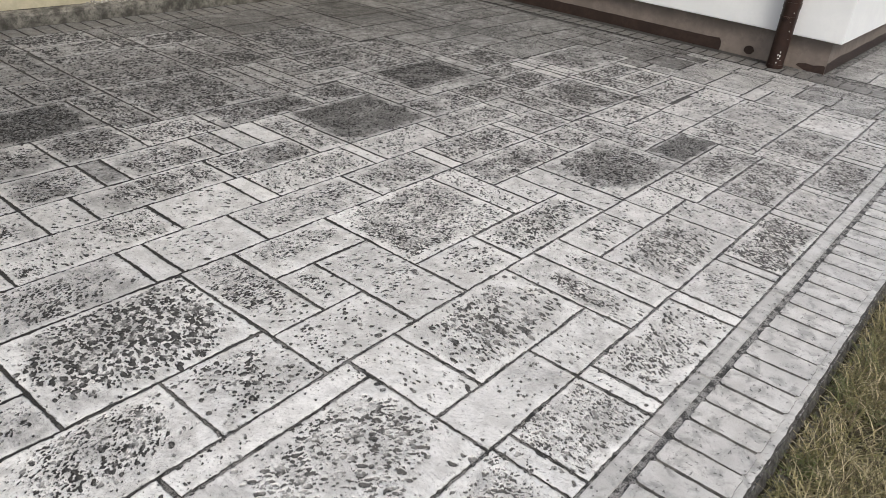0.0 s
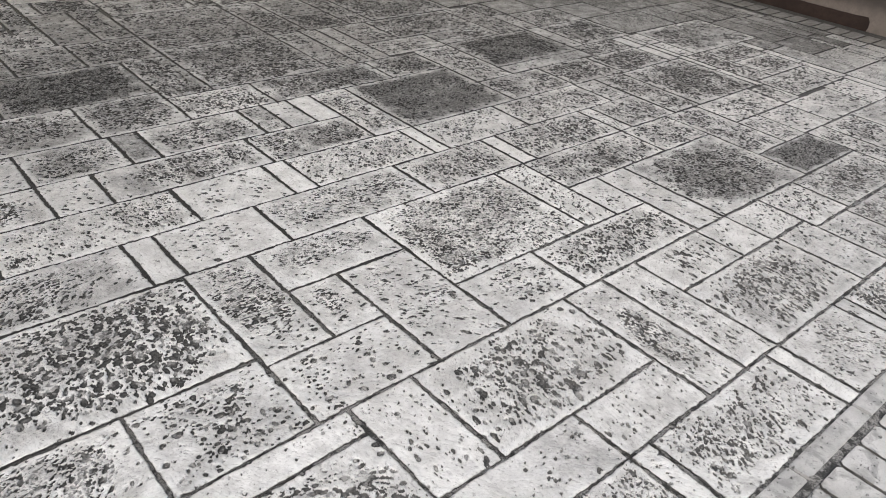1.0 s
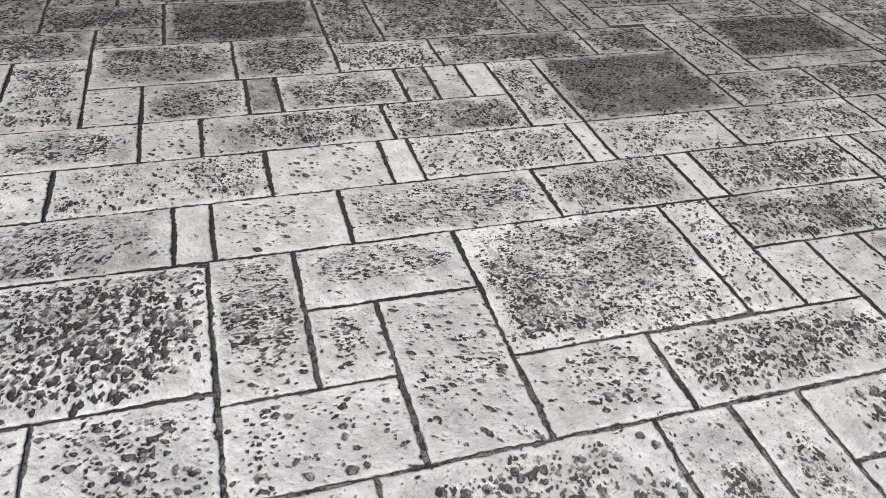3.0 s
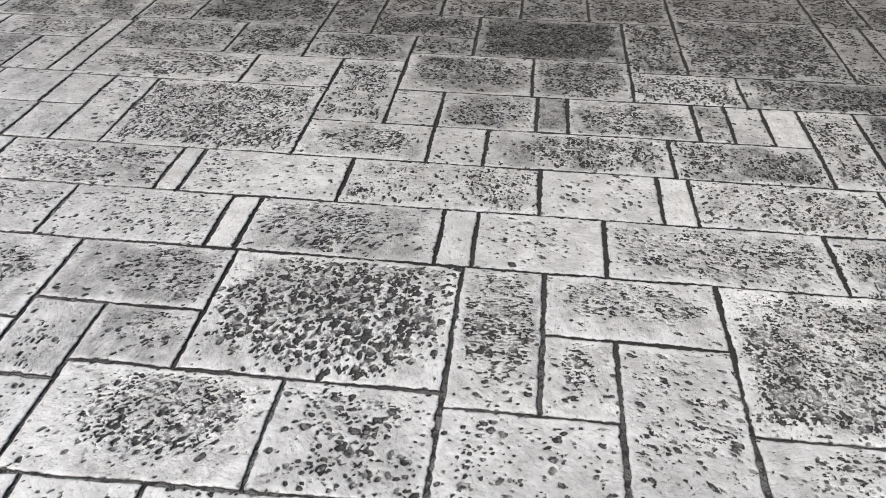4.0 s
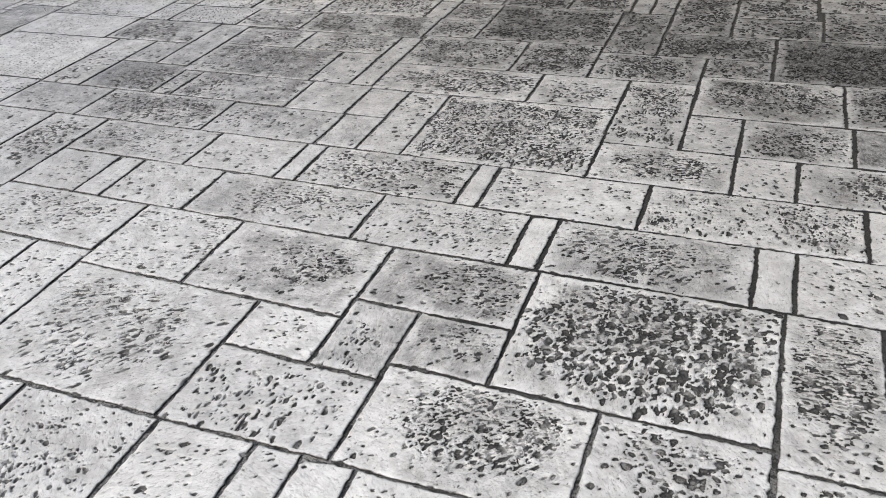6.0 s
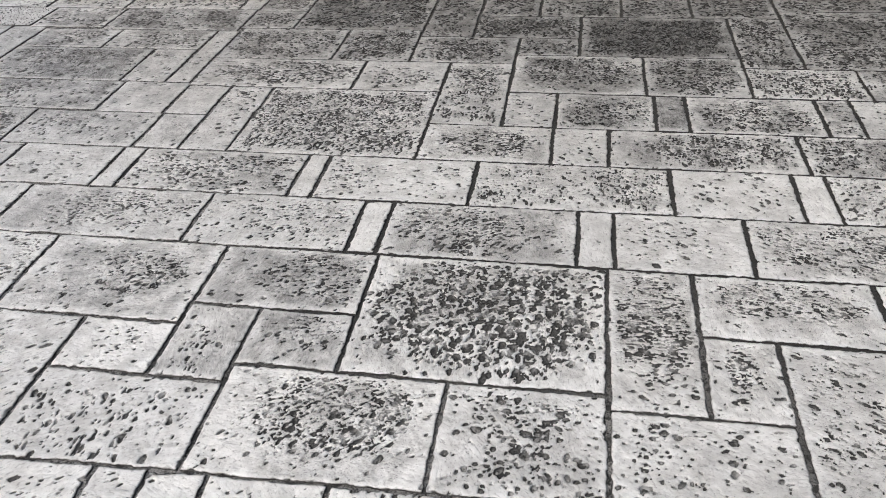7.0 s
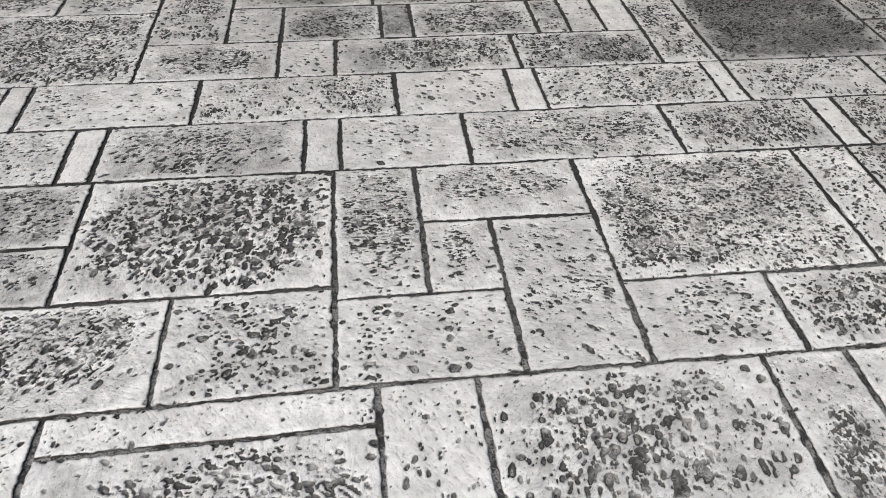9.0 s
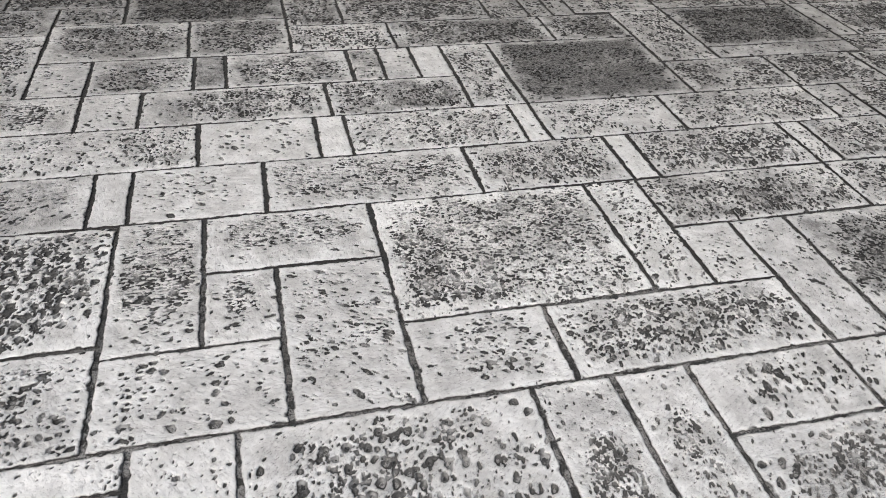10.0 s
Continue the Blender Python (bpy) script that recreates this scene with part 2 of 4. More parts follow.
def joint_material(name, paler, dark, scale):
    """Gritty joint: rain-grey cement towards the lawn, painted grey sheen leftwards, black powder elsewhere."""
    n = Nodes(name)
    where = n.add("ShaderNodeNewGeometry").outputs["Position"]
    along = n.add("ShaderNodeSeparateXYZ", Vector=where).outputs
    slow = n.noise(where, 1.6, 3.0, 0.6)
    middle = n.noise(where, scale, 4.0, 0.65)
    fine = n.noise(where, scale * 8, 4.0, 0.7)
    reach = n.math("ADD", n.math("MINIMUM", along[1], n.math("ADD", along[0], 1.25)), n.math("MULTIPLY", n.math("SUBTRACT", slow, 0.5), 1.6))
    powder = n.ramp(reach, 1.25, 2.0)
    powder = n.math("MAXIMUM", n.math("MULTIPLY", powder, 0.9), n.ramp(middle, 0.42, 0.58, 0.0, 0.9))
    colour = n.mix(powder, paler, dark)
    colour = n.mix(n.ramp(fine, 0.47, 0.62, 0.0, 0.7), colour, dark)
    # grains of grit, their sparkle painted in as pale flecks
    colour = n.mix(n.ramp(fine, 0.3, 0.22), colour, (0.45, 0.44, 0.42))
    return n.finish(colour, n.ramp(fine, 0.2, 0.8, 0.35, 0.8), n.bump(n.math("ADD", fine, middle), 1.0, 0.006), 0.2, sealed=0.3)


BED = joint_material("joint_side", (0.15, 0.146, 0.141), (0.022, 0.0194, 0.0187), 48.0)
JOINT = joint_material("joint_floor", (0.34, 0.332, 0.32), (0.027, 0.0272, 0.026), 30.0)
BRICK = mottled_material("border_concrete")
BRICK_GREY = mottled_material("grey_border_concrete", 0.93)
GROOVE = plain_material("groove_cement", (0.21, 0.203, 0.193), (0.075, 0.072, 0.068), 22.0, 0.7, 0.5, 0.004)
EDGE = plain_material("earthy_concrete_edge", (0.17, 0.163, 0.152), (0.05, 0.047, 0.042), 34.0, 0.85, 1.0, 0.008)
PLINTH = plain_material("plinth_paint", (0.25, 0.212, 0.185), (0.185, 0.155, 0.135), 6.0, 0.6, 0.4, 0.003)
PLINTH_DARK = plain_material("plinth_fresh_paint", (0.05, 0.033, 0.027), (0.032, 0.0215, 0.018), 8.0, 0.5, 0.3, 0.003)
RENDER = plain_material("white_render", (0.87, 0.885, 0.89), (0.83, 0.845, 0.855), 4.0, 0.8, 0.35, 0.002)
PIPE = plain_material("brown_pipe_paint", (0.038, 0.021, 0.0165), (0.024, 0.014, 0.011), 12.0, 0.35, 0.2, 0.001)
SPECK = plain_material("white_paint_speck", (0.75, 0.75, 0.72), (0.6, 0.6, 0.58), 40.0, 0.6)
KERB = plain_material("kerb_concrete", (0.29, 0.275, 0.24), (0.06, 0.057, 0.048), 11.0, 0.85, 1.0, 0.012)
CREAM = plain_material("cream_render", (0.66, 0.6, 0.44), (0.46, 0.42, 0.3), 7.0, 0.85, 0.6, 0.005)
PEBBLE = plain_material("pebble_stone", (0.55, 0.53, 0.48), (0.22, 0.21, 0.19), 25.0, 0.7)
SOIL = plain_material("garden_soil", (0.075, 0.065, 0.045), (0.02, 0.018, 0.012), 9.0, 0.95, 0.9, 0.02)


def blade_material():
    n = Nodes("dry_grass")
    chance = n.add("ShaderNodeNewGeometry").outputs["Random Per Island"]
    dice = n.dice(n.math("MULTIPLY", chance, 57.0))
    patch = n.noise(n.add("ShaderNodeNewGeometry").outputs["Position"], 5.0, 3.0)
    colour = n.mix(chance, (0.10, 0.10, 0.034), (0.27, 0.235, 0.11))
    colour = n.mix(n.ramp(patch, 0.5, 0.66, 0.0, 0.8), colour, (0.085, 0.11, 0.036))
    colour = n.mix(n.ramp(dice.outputs["Value"], 0.7, 0.92), colour, (0.45, 0.39, 0.25))
    colour = n.mix(n.ramp(dice.outputs["Value"], 0.3, 0.12), colour, (0.10, 0.075, 0.045))
    return n.finish(colour, 0.55, None, 0.3)


GRASS = blade_material()


# ---- mesh helpers ----
def link(name, bm, material, parent=None, label=""):
    mesh = bpy.data.meshes.new(name)
    bm.to_mesh(mesh)
    bm.free()
    mesh.materials.append(material)
    ob = new(name, mesh)
    if parent is not None:
        ob.parent = parent
    if label:
        ob["label"] = label
    return ob


def box(bm, x0, x1, y0, y1, z0, z1, bevel=0.0):
    made = bmesh.ops.create_cube(bm, size=1.0, matrix=Matrix.Translation(((x0 + x1) / 2, (y0 + y1) / 2, (z0 + z1) / 2)) @ Matrix.Diagonal((x1 - x0, y1 - y0, z1 - z0, 1)))
    if bevel:
        edges = list({e for v in made["verts"] for e in v.link_edges})
        bmesh.ops.bevel(bm, geom=edges, offset=bevel, segments=2, affect="EDGES")
    return bm


def stone_outline(width, depth, gap, rng, step=0.022, wobble=0.0019, corner=0.004):
    """The crooked outline of one pressed stone, round its own middle."""
    a, b = width / 2 - gap, depth / 2 - gap
    corner = min(corner, a * 0.3, b * 0.3)
    seed = rng.uniform(0, 900)
    points = []
    for (sx, sy), (tx, ty) in (((-1, -1), (1, -1)), ((1, -1), (1, 1)), ((1, 1), (-1, 1)), ((-1, 1), (-1, -1))):
        p, q = Vector((sx * a, sy * b)), Vector((tx * a, ty * b))
        way = (q - p).normalized()
        p, q = p + way * corner, q - way * corner
        count = max(1, int((q - p).length / step))
        out = Vector((way.y, -way.x))
        for k in range(count + 1):
            here = p.lerp(q, k / count)
            slow = noise.noise(Vector((here.x * 7, here.y * 7, seed)))
            quick = noise.noise(Vector((here.x * 37, here.y * 37, seed)))
            points.append(here + out * (0.0026 * slow + wobble * quick + rng.uniform(-0.0005, 0.0005)))
    return points


def stone_geometry(points, top, low, slope, rng):
    """Vertices and faces of a stone: a top, a soft shoulder and a sloping side down into the joint."""
    n = len(points)
    rings = []
    for push, z in ((-0.0018, top), (0.0, top - 0.0015), (slope, low)):
        ring = []
        for p in points:
            away = p.normalized() * push
            ring.append((p.x + away.x, p.y + away.y, z + (rng.uniform(-0.0006, 0.0006) if z == top else 0.0)))
        rings.append(ring)
    verts = [v for ring in rings for v in ring]
    faces = [tuple(range(n))]
    for r in (0, 1):
        for k in range(n):
            m = (k + 1) % n
            faces.append((r * n + k, (r + 1) * n + k, (r + 1) * n + m, r * n + m))
    return verts, faces


def lattice(ix, iy, seed):
    """A chance number for each point of a lattice."""
    h = (ix * 374761393 + iy * 668265263 + seed * 974634777) & 0xFFFFFFFF
    h = ((h ^ (h >> 13)) * 1274126177) & 0xFFFFFFFF
    return ((h ^ (h >> 16)) & 0xFFFF) / 65535.0


def field(x, y, seed):
    """Smooth value noise from 0 to 1."""
    ix, iy = np.floor(x).astype(np.int64), np.floor(y).astype(np.int64)
    fx, fy = x - ix, y - iy
    fx, fy = fx * fx * (3 - 2 * fx), fy * fy * (3 - 2 * fy)
    a, b = lattice(ix, iy, seed), lattice(ix + 1, iy, seed)
    c, d = lattice(ix, iy + 1, seed), lattice(ix + 1, iy + 1, seed)
    return (a * (1 - fx) + b * fx) * (1 - fy) + (c * (1 - fx) + d * fx) * fy


def rough_field(x, y, seed, octaves=3):
    total, weight, size = 0.0, 1.0, 0.0
    for k in range(octaves):
        total, size = total + weight * field(x, y, seed + 31 * k), size + weight
        x, y, weight = x * 2.03 + 5.2, y * 2.03 + 1.3, weight * 0.5
    return total / size


def step_up(value, low, high):
    f = np.clip((value - low) / (high - low), 0, 1)
    return f * f * (3 - 2 * f)


def pit_depth(x, y, width, depth, pits, coarse, seed, heart, lean, long):
    """How deep the stamp has pressed at each place of a stone, from 0 to 1."""
    angle = lattice(np.int64(seed), np.int64(7), 3) * 3.1416 if lean is None else -radians(lean)
    edge = np.minimum(width / 2 - np.abs(x), depth / 2 - np.abs(y))
    reach = min(0.05, 0.2 * min(width, depth))
    inner = step_up(edge + (rough_field(x * 16, y * 16, seed + 5) - 0.5) * 0.09, 0.008, reach)
    patch = rough_field(x * 5, y * 5, seed + 9) + 0.35 * (rough_field(x * 22, y * 22, seed + 11) - 0.5)
    even = 0.22 + 0.6 * min(1.0, max(0.0, (pits - 0.65) / 0.35))
    cover = pits * inner * (even + (1 - even) * step_up(patch, 0.36, 0.58))
    spare = 0.24
    if heart is not None:
        away = np.hypot((x / (width / 2) - heart[0]) / heart[2], (y / (depth / 2) - heart[1]) / heart[3])
        ragged = rough_field(x * 13, y * 13, seed + 13) - 0.5
        cover = pits * step_up(edge, 0.006, 0.03) * step_up(1 - away + 0.6 * ragged, -0.25, 0.25) * (0.65 + 0.35 * step_up(patch, 0.3, 0.52))
        spare = 0.15
    dense = np.maximum(cover, spare * pits * step_up(edge, 0.004, 0.02))
    c, s = math.cos(angle), math.sin(angle)
    # finer towards the wall, coarser towards the lawn, as the stamp was made
    wide, far_on = x / math.sqrt(long / 1.6), y * (1 + 0.17 * y / (depth / 2)) / math.sqrt(long / 1.6)
    u, v = c * wide - s * far_on, (s * wide + c * far_on) * long
    u = u + 0.017 * (rough_field(x * 45, y * 45, seed + 1) - 0.5) + 0.003 * (field(x * 150, y * 150, seed + 6) - 0.5)
    v = v + 0.017 * (rough_field(x * 45, y * 45, seed + 2) - 0.5) + 0.004 * (field(x * 150, y * 150, seed + 8) - 0.5)
    scale = 125 - 50 * coarse
    clump = rough_field(u * scale, v * scale, seed + 3, 2)
    limit = 0.97 - 0.38 * dense ** 0.8
    hollow = step_up(clump - limit, -0.02, 0.18)
    hollow = hollow * (0.45 + 0.75 * rough_field(u * scale * 1.7, v * scale * 1.7, seed + 4, 2))
    # single pits, one at most in each cell, large ones and small ones
    single = np.zeros_like(x)
    for layer, cell in enumerate((78 - 42 * coarse, 130 - 60 * coarse)):
        gu, gv = u * cell + 3.7 * layer, v * cell
        iu, iv = np.floor(gu).astype(np.int64), np.floor(gv).astype(np.int64)
        for du in (-1, 0, 1):
            for dv in (-1, 0, 1):
                au, av = iu + du, iv + dv
                there = lattice(au, av, seed + 21 + 7 * layer) < (0.92 - 0.12 * layer) * dense
                mu, mv = au + 0.1 + 0.8 * lattice(au, av, seed + 22 + 7 * layer), av + 0.1 + 0.8 * lattice(au, av, seed + 23 + 7 * layer)
                radius = 0.16 + 0.38 * lattice(au, av, seed + 24 + 7 * layer) ** 1.6
                away = np.hypot(gu - mu, gv - mv)
                single = np.maximum(single, np.where(there, (1 - 0.35 * layer) * np.clip((radius - away + 0.05) / (radius + 0.05), 0, 1) ** 0.62 * (0.65 + 0.9 * radius), 0.0))
    return np.maximum(hollow, single)


def carved_stone(cx, cy, width, depth, pits, coarse, grid, seed, deeper, press):
    """Vertices and faces of a stone whose pits are modelled: a fine sheet with a skirt down into the joint."""
    gap = 0.0052
    nx, ny = max(4, int(width / grid)), max(4, int(depth / grid))
    a, b = width / 2 - gap - 0.0006, depth / 2 - gap + (0.0008 if cy < 2.2 else 0.0018)
    x, y = np.meshgrid(np.linspace(-a, a, nx), np.linspace(-b, b, ny), indexing="ij")
    edge = np.minimum(a - np.abs(x), b - np.abs(y))
    hold = 0.85 + 0.15 * step_up(coarse, 0.1, 0.4)
    z = -(0.0066 + 0.0036 * coarse) * deeper * hold * pit_depth(x, y, width, depth, pits, coarse, seed, *press)
    z += 0.0011 * (rough_field(x * 14, y * 14, seed + 41) - 0.5) + (0.0009 + 0.0022 * pits) * (rough_field(x * 58, y * 58, seed + 42) - 0.5)
    z -= 0.0022 * step_up(-edge, -0.005, 0.0)
    z -= 0.003 * step_up(rough_field(x * 30, y * 30, seed + 43), 0.68, 0.8) * step_up(-edge, -0.012, -0.002)
    pull = step_up(-edge, -0.02, 0.0)
    x = x + pull * np.sign(x) * (0.0055 * (field(y * 9, y * 0 + 3, seed + 51) - 0.5) + 0.0066 * (rough_field(y * 80, y * 0 + 1, seed + 52) - 0.5)) * (np.abs(x) > a - 0.02)
    y = y + pull * np.sign(y) * (0.0055 * (field(x * 9, x * 0 + 3, seed + 53) - 0.5) + 0.0066 * (rough_field(x * 80, x * 0 + 1, seed + 54) - 0.5)) * (np.abs(y) > b - 0.02)
    # the long joint through the middle of the driveway was struck a little out of true
    y = y + 0.03 * np.clip(cx + x - 1.1, -1.6, 0.4) * np.exp(-((cy + y - 1.405) / 0.17) ** 2)
    top = np.stack([x, y, z], -1).reshape(-1, 3)
    index = np.arange(nx * ny).reshape(nx, ny)
    quads = np.stack([index[:-1, :-1], index[1:, :-1], index[1:, 1:], index[:-1, 1:]], -1).reshape(-1, 4)
    ring = np.concatenate([index[:-1, 0], index[-1, :-1], index[:0:-1, -1], index[0, :0:-1]])
    low = top[ring].copy()
    low[:, 2] = -0.018
    low[:, :2] *= 1 + 0.0012 / np.maximum(0.05, np.linalg.norm(low[:, :2], axis=1))[:, None]
    first = nx * ny
    count = len(ring)
    after = np.roll(np.arange(count), -1)
    skirt = np.stack([ring, first + np.arange(count), first + after, ring[after]], -1)
    return np.concatenate([top, low]), np.concatenate([quads, skirt]), len(quads)


def sheet_mesh(name, verts, faces, first_material, second_material, tops):
    mesh = bpy.data.meshes.new(name)
    mesh.vertices.add(len(verts))
    mesh.vertices.foreach_set("co", verts.astype(np.float32).ravel())
    mesh.loops.add(faces.size)
    mesh.loops.foreach_set("vertex_index", faces.astype(np.int32).ravel())
    mesh.polygons.add(len(faces))
    mesh.polygons.foreach_set("loop_start", np.arange(0, faces.size, 4, dtype=np.int32))
    mesh.materials.append(first_material)
    mesh.materials.append(second_material)
    mesh.polygons.foreach_set("material_index", np.where(np.arange(len(faces)) < tops, 0, 1).astype(np.int32))
    mesh.polygons.foreach_set("use_smooth", np.ones(len(faces), bool))
    mesh.update(calc_edges=True)
    mesh.validate()
    return mesh


# ---- ground ----
bm = bmesh.new()
box(bm, -400, 400, -400, 400, -0.5, -0.052)
ground = tagged(link("ground", bm, SOIL), "dark garden soil under thin dry grass", "ground", kind="structure")

bm = bmesh.new()
box(bm, -4.25, 9.85, 0.31, 5.66, -0.3, -0.0072)
paving = tagged(link("pavement", bm, JOINT), "grey stamped concrete driveway with dark recessed joints", "driveway", kind="structure")

# ---- the plan of the stones: x from, x to, y from, y to, then pits, coarseness and stain ----
SLABS = []


def slab(x0, x1, y0, y1, pits=None, coarse=None, stain=0.0, heart=None, lean=None, long=1.6):
    """heart: where the stamp pressed deepest (middle and reach along x and y, in half widths);
    lean and long: the way in which its pits are drawn out, in degrees, and how far."""
    SLABS.append((x0, x1, y0, y1, pits, coarse, stain, (heart, lean, long)))


def course(y0, y1, *joints, looks=()):
    """A course of stones between two long joints; looks: pits, coarseness and stain by place."""
    for k, (x0, x1) in enumerate(zip(joints, joints[1:])):
        slab(x0, x1, y0, y1, *(looks[k] if k < len(looks) else ()))


T, L, A, C, D, E = 0.631, 0.883, 1.405, 2.165, 2.435, 2.70
# along the border of the lawn
course(T, L, 0.41, 0.49, 0.85, 0.93, 1.50, 1.58, 1.94, 2.02, 2.59, 2.67, 3.03, 3.10, 3.68, 3.76, 4.12, 4.19, 4.77, 4.85, 5.21, 5.28, 5.86, 5.94, 6.30)
course(1.063, A, -0.90, -0.36, 0.06, 0.33, 0.45, 0.58, looks=((0.5, 0.5), (0.45, 0.5), (0.22, 0.9), (0.12, 0.7), (0.06, 0.5)))
slab(0.58, 0.84, 1.063, A, 0.3, 0.5)
slab(0.84, 1.485, 1.31, A, 0.25, 0.3)
slab(0.84, 1.485, L, 1.31, 0.72, 0.9, 0.04, (0.1, 0.1, 0.8, 0.8))
slab(1.485, 1.69, 1.063, A, 0.18, 0.5)
slab(1.69, 2.30, 1.063, A, 0.68, 1.0, 0.03, (0.05, -0.1, 0.95, 0.95), 75, 1.5)
slab(1.485, 1.94, L, 1.063, 0.2, 0.4, 0.15)
slab(1.94, 2.30, L, 1.063, 0.25, 0.4, 0.15)
slab(2.30, 2.49, L, A, 0.95, 0.5, 0.0, (0.0, -0.1, 0.6, 0.65))
slab(2.49, 2.67, L, A, 0.75, 0.5, 0.05, (0.1, -0.15, 0.55, 0.7))
slab(2.67, 3.05, 1.21, A, 0.45, 1.0, 0.1, (0.1, 0.1, 0.8, 0.7), 80, 1.7)
slab(3.05, 3.25, 1.21, A, 0.15, 0.5)
slab(3.25, 3.50, 1.21, A, 0.25, 0.5)
slab(2.67, 3.28, L, 1.21, 0.9, 0.95, 0.1, (0.0, 0.1, 0.9, 0.9), 70, 1.7)
slab(3.28, 3.50, L, 1.21, 0.25, 0.5, 0.25)
slab(3.50, 3.79, 1.16, A, 0.3, 0.5)
slab(3.50, 3.75, L, 1.16, 0.4, 0.4, 0.2)
slab(3.79, 4.41, 1.16, A, 0.8, 0.4, 0.3)
slab(3.75, 4.41, L, 1.16, 0.7, 0.5)
slab(4.41, 4.58, 1.22, 1.655, 0.5, 0.4)
slab(4.41, 4.58, L, 1.22, 0.3, 0.5)
slab(4.58, 5.19, L, 1.22, 0.7, 0.3, 0.2)
slab(4.90, 5.48, 1.22, 1.655, 0.6, 0.5, 0.3)
slab(4.58, 4.90, 1.22, 1.655, 0.6, 0.4)
slab(5.19, 5.60, L, 1.22, 0.3, 0.5)
slab(5.48, 5.85, 1.22, 1.58, 0.4, 0.3, 0.4)
# between the two longest joints
slab(-1.40, -0.87, A, 1.885, 0.4, 0.6)
slab(-0.87, -0.635, A, 1.885, 0.2, 0.5)
slab(-0.635, 0.045, A, 1.825, 0.62, 0.8, 0.0, (-0.05, 0.0, 0.75, 0.8), 35, 2.6)
slab(-1.30, -0.64, 1.885, C, 0.45, 0.55, 0.0, (0.1, 0.1, 0.8, 0.8), 30, 2.0)
slab(-0.64, -0.24, 1.825, C, 0.42, 0.6)
slab(-0.24, 0.31, 1.825, C, 0.88, 0.45, 0.22, (0.15, 0.1, 0.5, 0.55))
slab(0.045, 0.31, 1.645, 1.825, 0.35, 0.6, 0.0, (0.1, 0.2, 0.5, 0.7))
slab(0.045, 0.51, A, 1.645, 0.32, 0.75)
slab(0.31, 0.505, 1.645, 1.905, 0.4, 0.55, 0.3, (0.0, -0.2, 0.6, 0.7))
slab(0.31, 0.765, 1.905, C, 0.74, 0.6, 0.3, (0.35, 0.1, 0.7, 0.85), 20, 1.8)
slab(0.505, 0.765, 1.715, 1.905, 0.75, 0.45, 0.32, (0.15, 0.25, 0.7, 0.7))
slab(0.51, 1.035, A, 1.715, 0.82, 0.5, 0.05, (0.1, 0.25, 0.75, 0.8))
slab(1.035, 1.40, A, 1.695, 0.62, 0.9, 0.0, None, 0, 1.15)
slab(0.765, 1.40, 1.705, C, 0.95, 1.0, 0.04, (0.0, 0.05, 1.0, 0.98), 70, 1.25)
slab(1.40, 1.62, 1.665, C, 1.0, 0.6, 0.14, (0.05, 0.1, 0.75, 0.95), 0, 2.2)
slab(1.62, 2.067, 1.92, C, 0.78, 0.4, 0.04, (0.0, 0.3, 0.85, 0.6), -15, 2.6)
slab(1.62, 1.80, 1.665, 1.92, 0.7, 0.4, 0.06, (0.0, 0.15, 0.5, 0.7))
slab(1.40, 1.795, A, 1.665, 0.46, 0.95, 0.03, None, 0, 1.15)
slab(1.797, 2.067, A, 1.92, 0.58, 0.85, 0.0, None, -35, 2.2)
slab(2.07, 2.725, 1.665, C, 1.0, 0.3, 0.1, None, 0, 1.3)
slab(2.07, 2.415, A, 1.665, 0.55, 0.8, 0.03, (0.1, 0.1, 0.7, 0.8))
slab(2.415, 3.06, A, 1.66, 0.82, 0.85, 0.03, (-0.1, 0.1, 0.95, 0.9), 60, 1.4)
slab(2.725, 2.895, 1.665, C, 0.4, 0.6)
slab(2.895, 3.57, 1.91, C, 0.95, 0.6, 0.3)
slab(2.895, 3.07, 1.66, 1.91, 0.3, 0.5)
slab(3.07, 3.25, A, 1.91, 0.4, 0.5)
slab(3.25, 3.92, A, 1.91, 1.0, 0.4, 0.5, (0.05, 0.0, 0.95, 0.95))
slab(3.57, 3.93, 1.91, C, 0.7, 0.4)
slab(3.93, 4.20, 1.65, C, 0.6, 0.5)
slab(3.93, 4.40, A, 1.65, 0.6, 0.2, 1.0)
slab(4.20, 4.70, 1.92, C, 0.5, 0.4)
slab(4.20, 4.40, 1.655, 1.92, 0.4, 0.4)
slab(4.40, 4.70, 1.655, 1.92, 0.4, 0.5)
slab(4.70, 5.18, 1.655, 1.93, 0.4, 0.3, 0.3)
slab(5.60, 6.11, 1.74, 1.98, 0.4, 0.4, 0.2)
# the two long courses
course(C, D, -1.30, -1.00, -0.88, -0.505, 0.15, 0.66, 0.75, 1.32, 1.42, 1.79, 2.415, 2.90, 2.99, 3.57, 3.66, 4.02, looks=(
    (0.35, 0.4, 0.0, (0.1, 0.0, 0.5, 0.7)), (0.08, 0.4), (0.4, 0.5), (0.65, 0.45, 0.12, (0.15, 0.1, 0.75, 0.8)), (0.45, 0.5), (0.03, 0.3), (0.9, 0.75, 0.02, (-0.1, 0.0, 0.8, 0.95), 30, 1.8),
    (0.05, 0.3), (0.35, 0.8, 0.0, (-0.3, 0.1, 0.7, 0.8)), (0.78, 0.4), (0.8, 0.5), (0.04, 0.3), (0.92, 0.5, 0.15), (0.35, 0.4), (0.6, 0.4, 0.2)))
slab(-2.25, -1.62, 2.16, E, 0.4, 0.5)
slab(-1.62, -1.31, 2.16, E, 0.7, 1.0, 0.0, (0.0, 0.2, 0.8, 0.7))
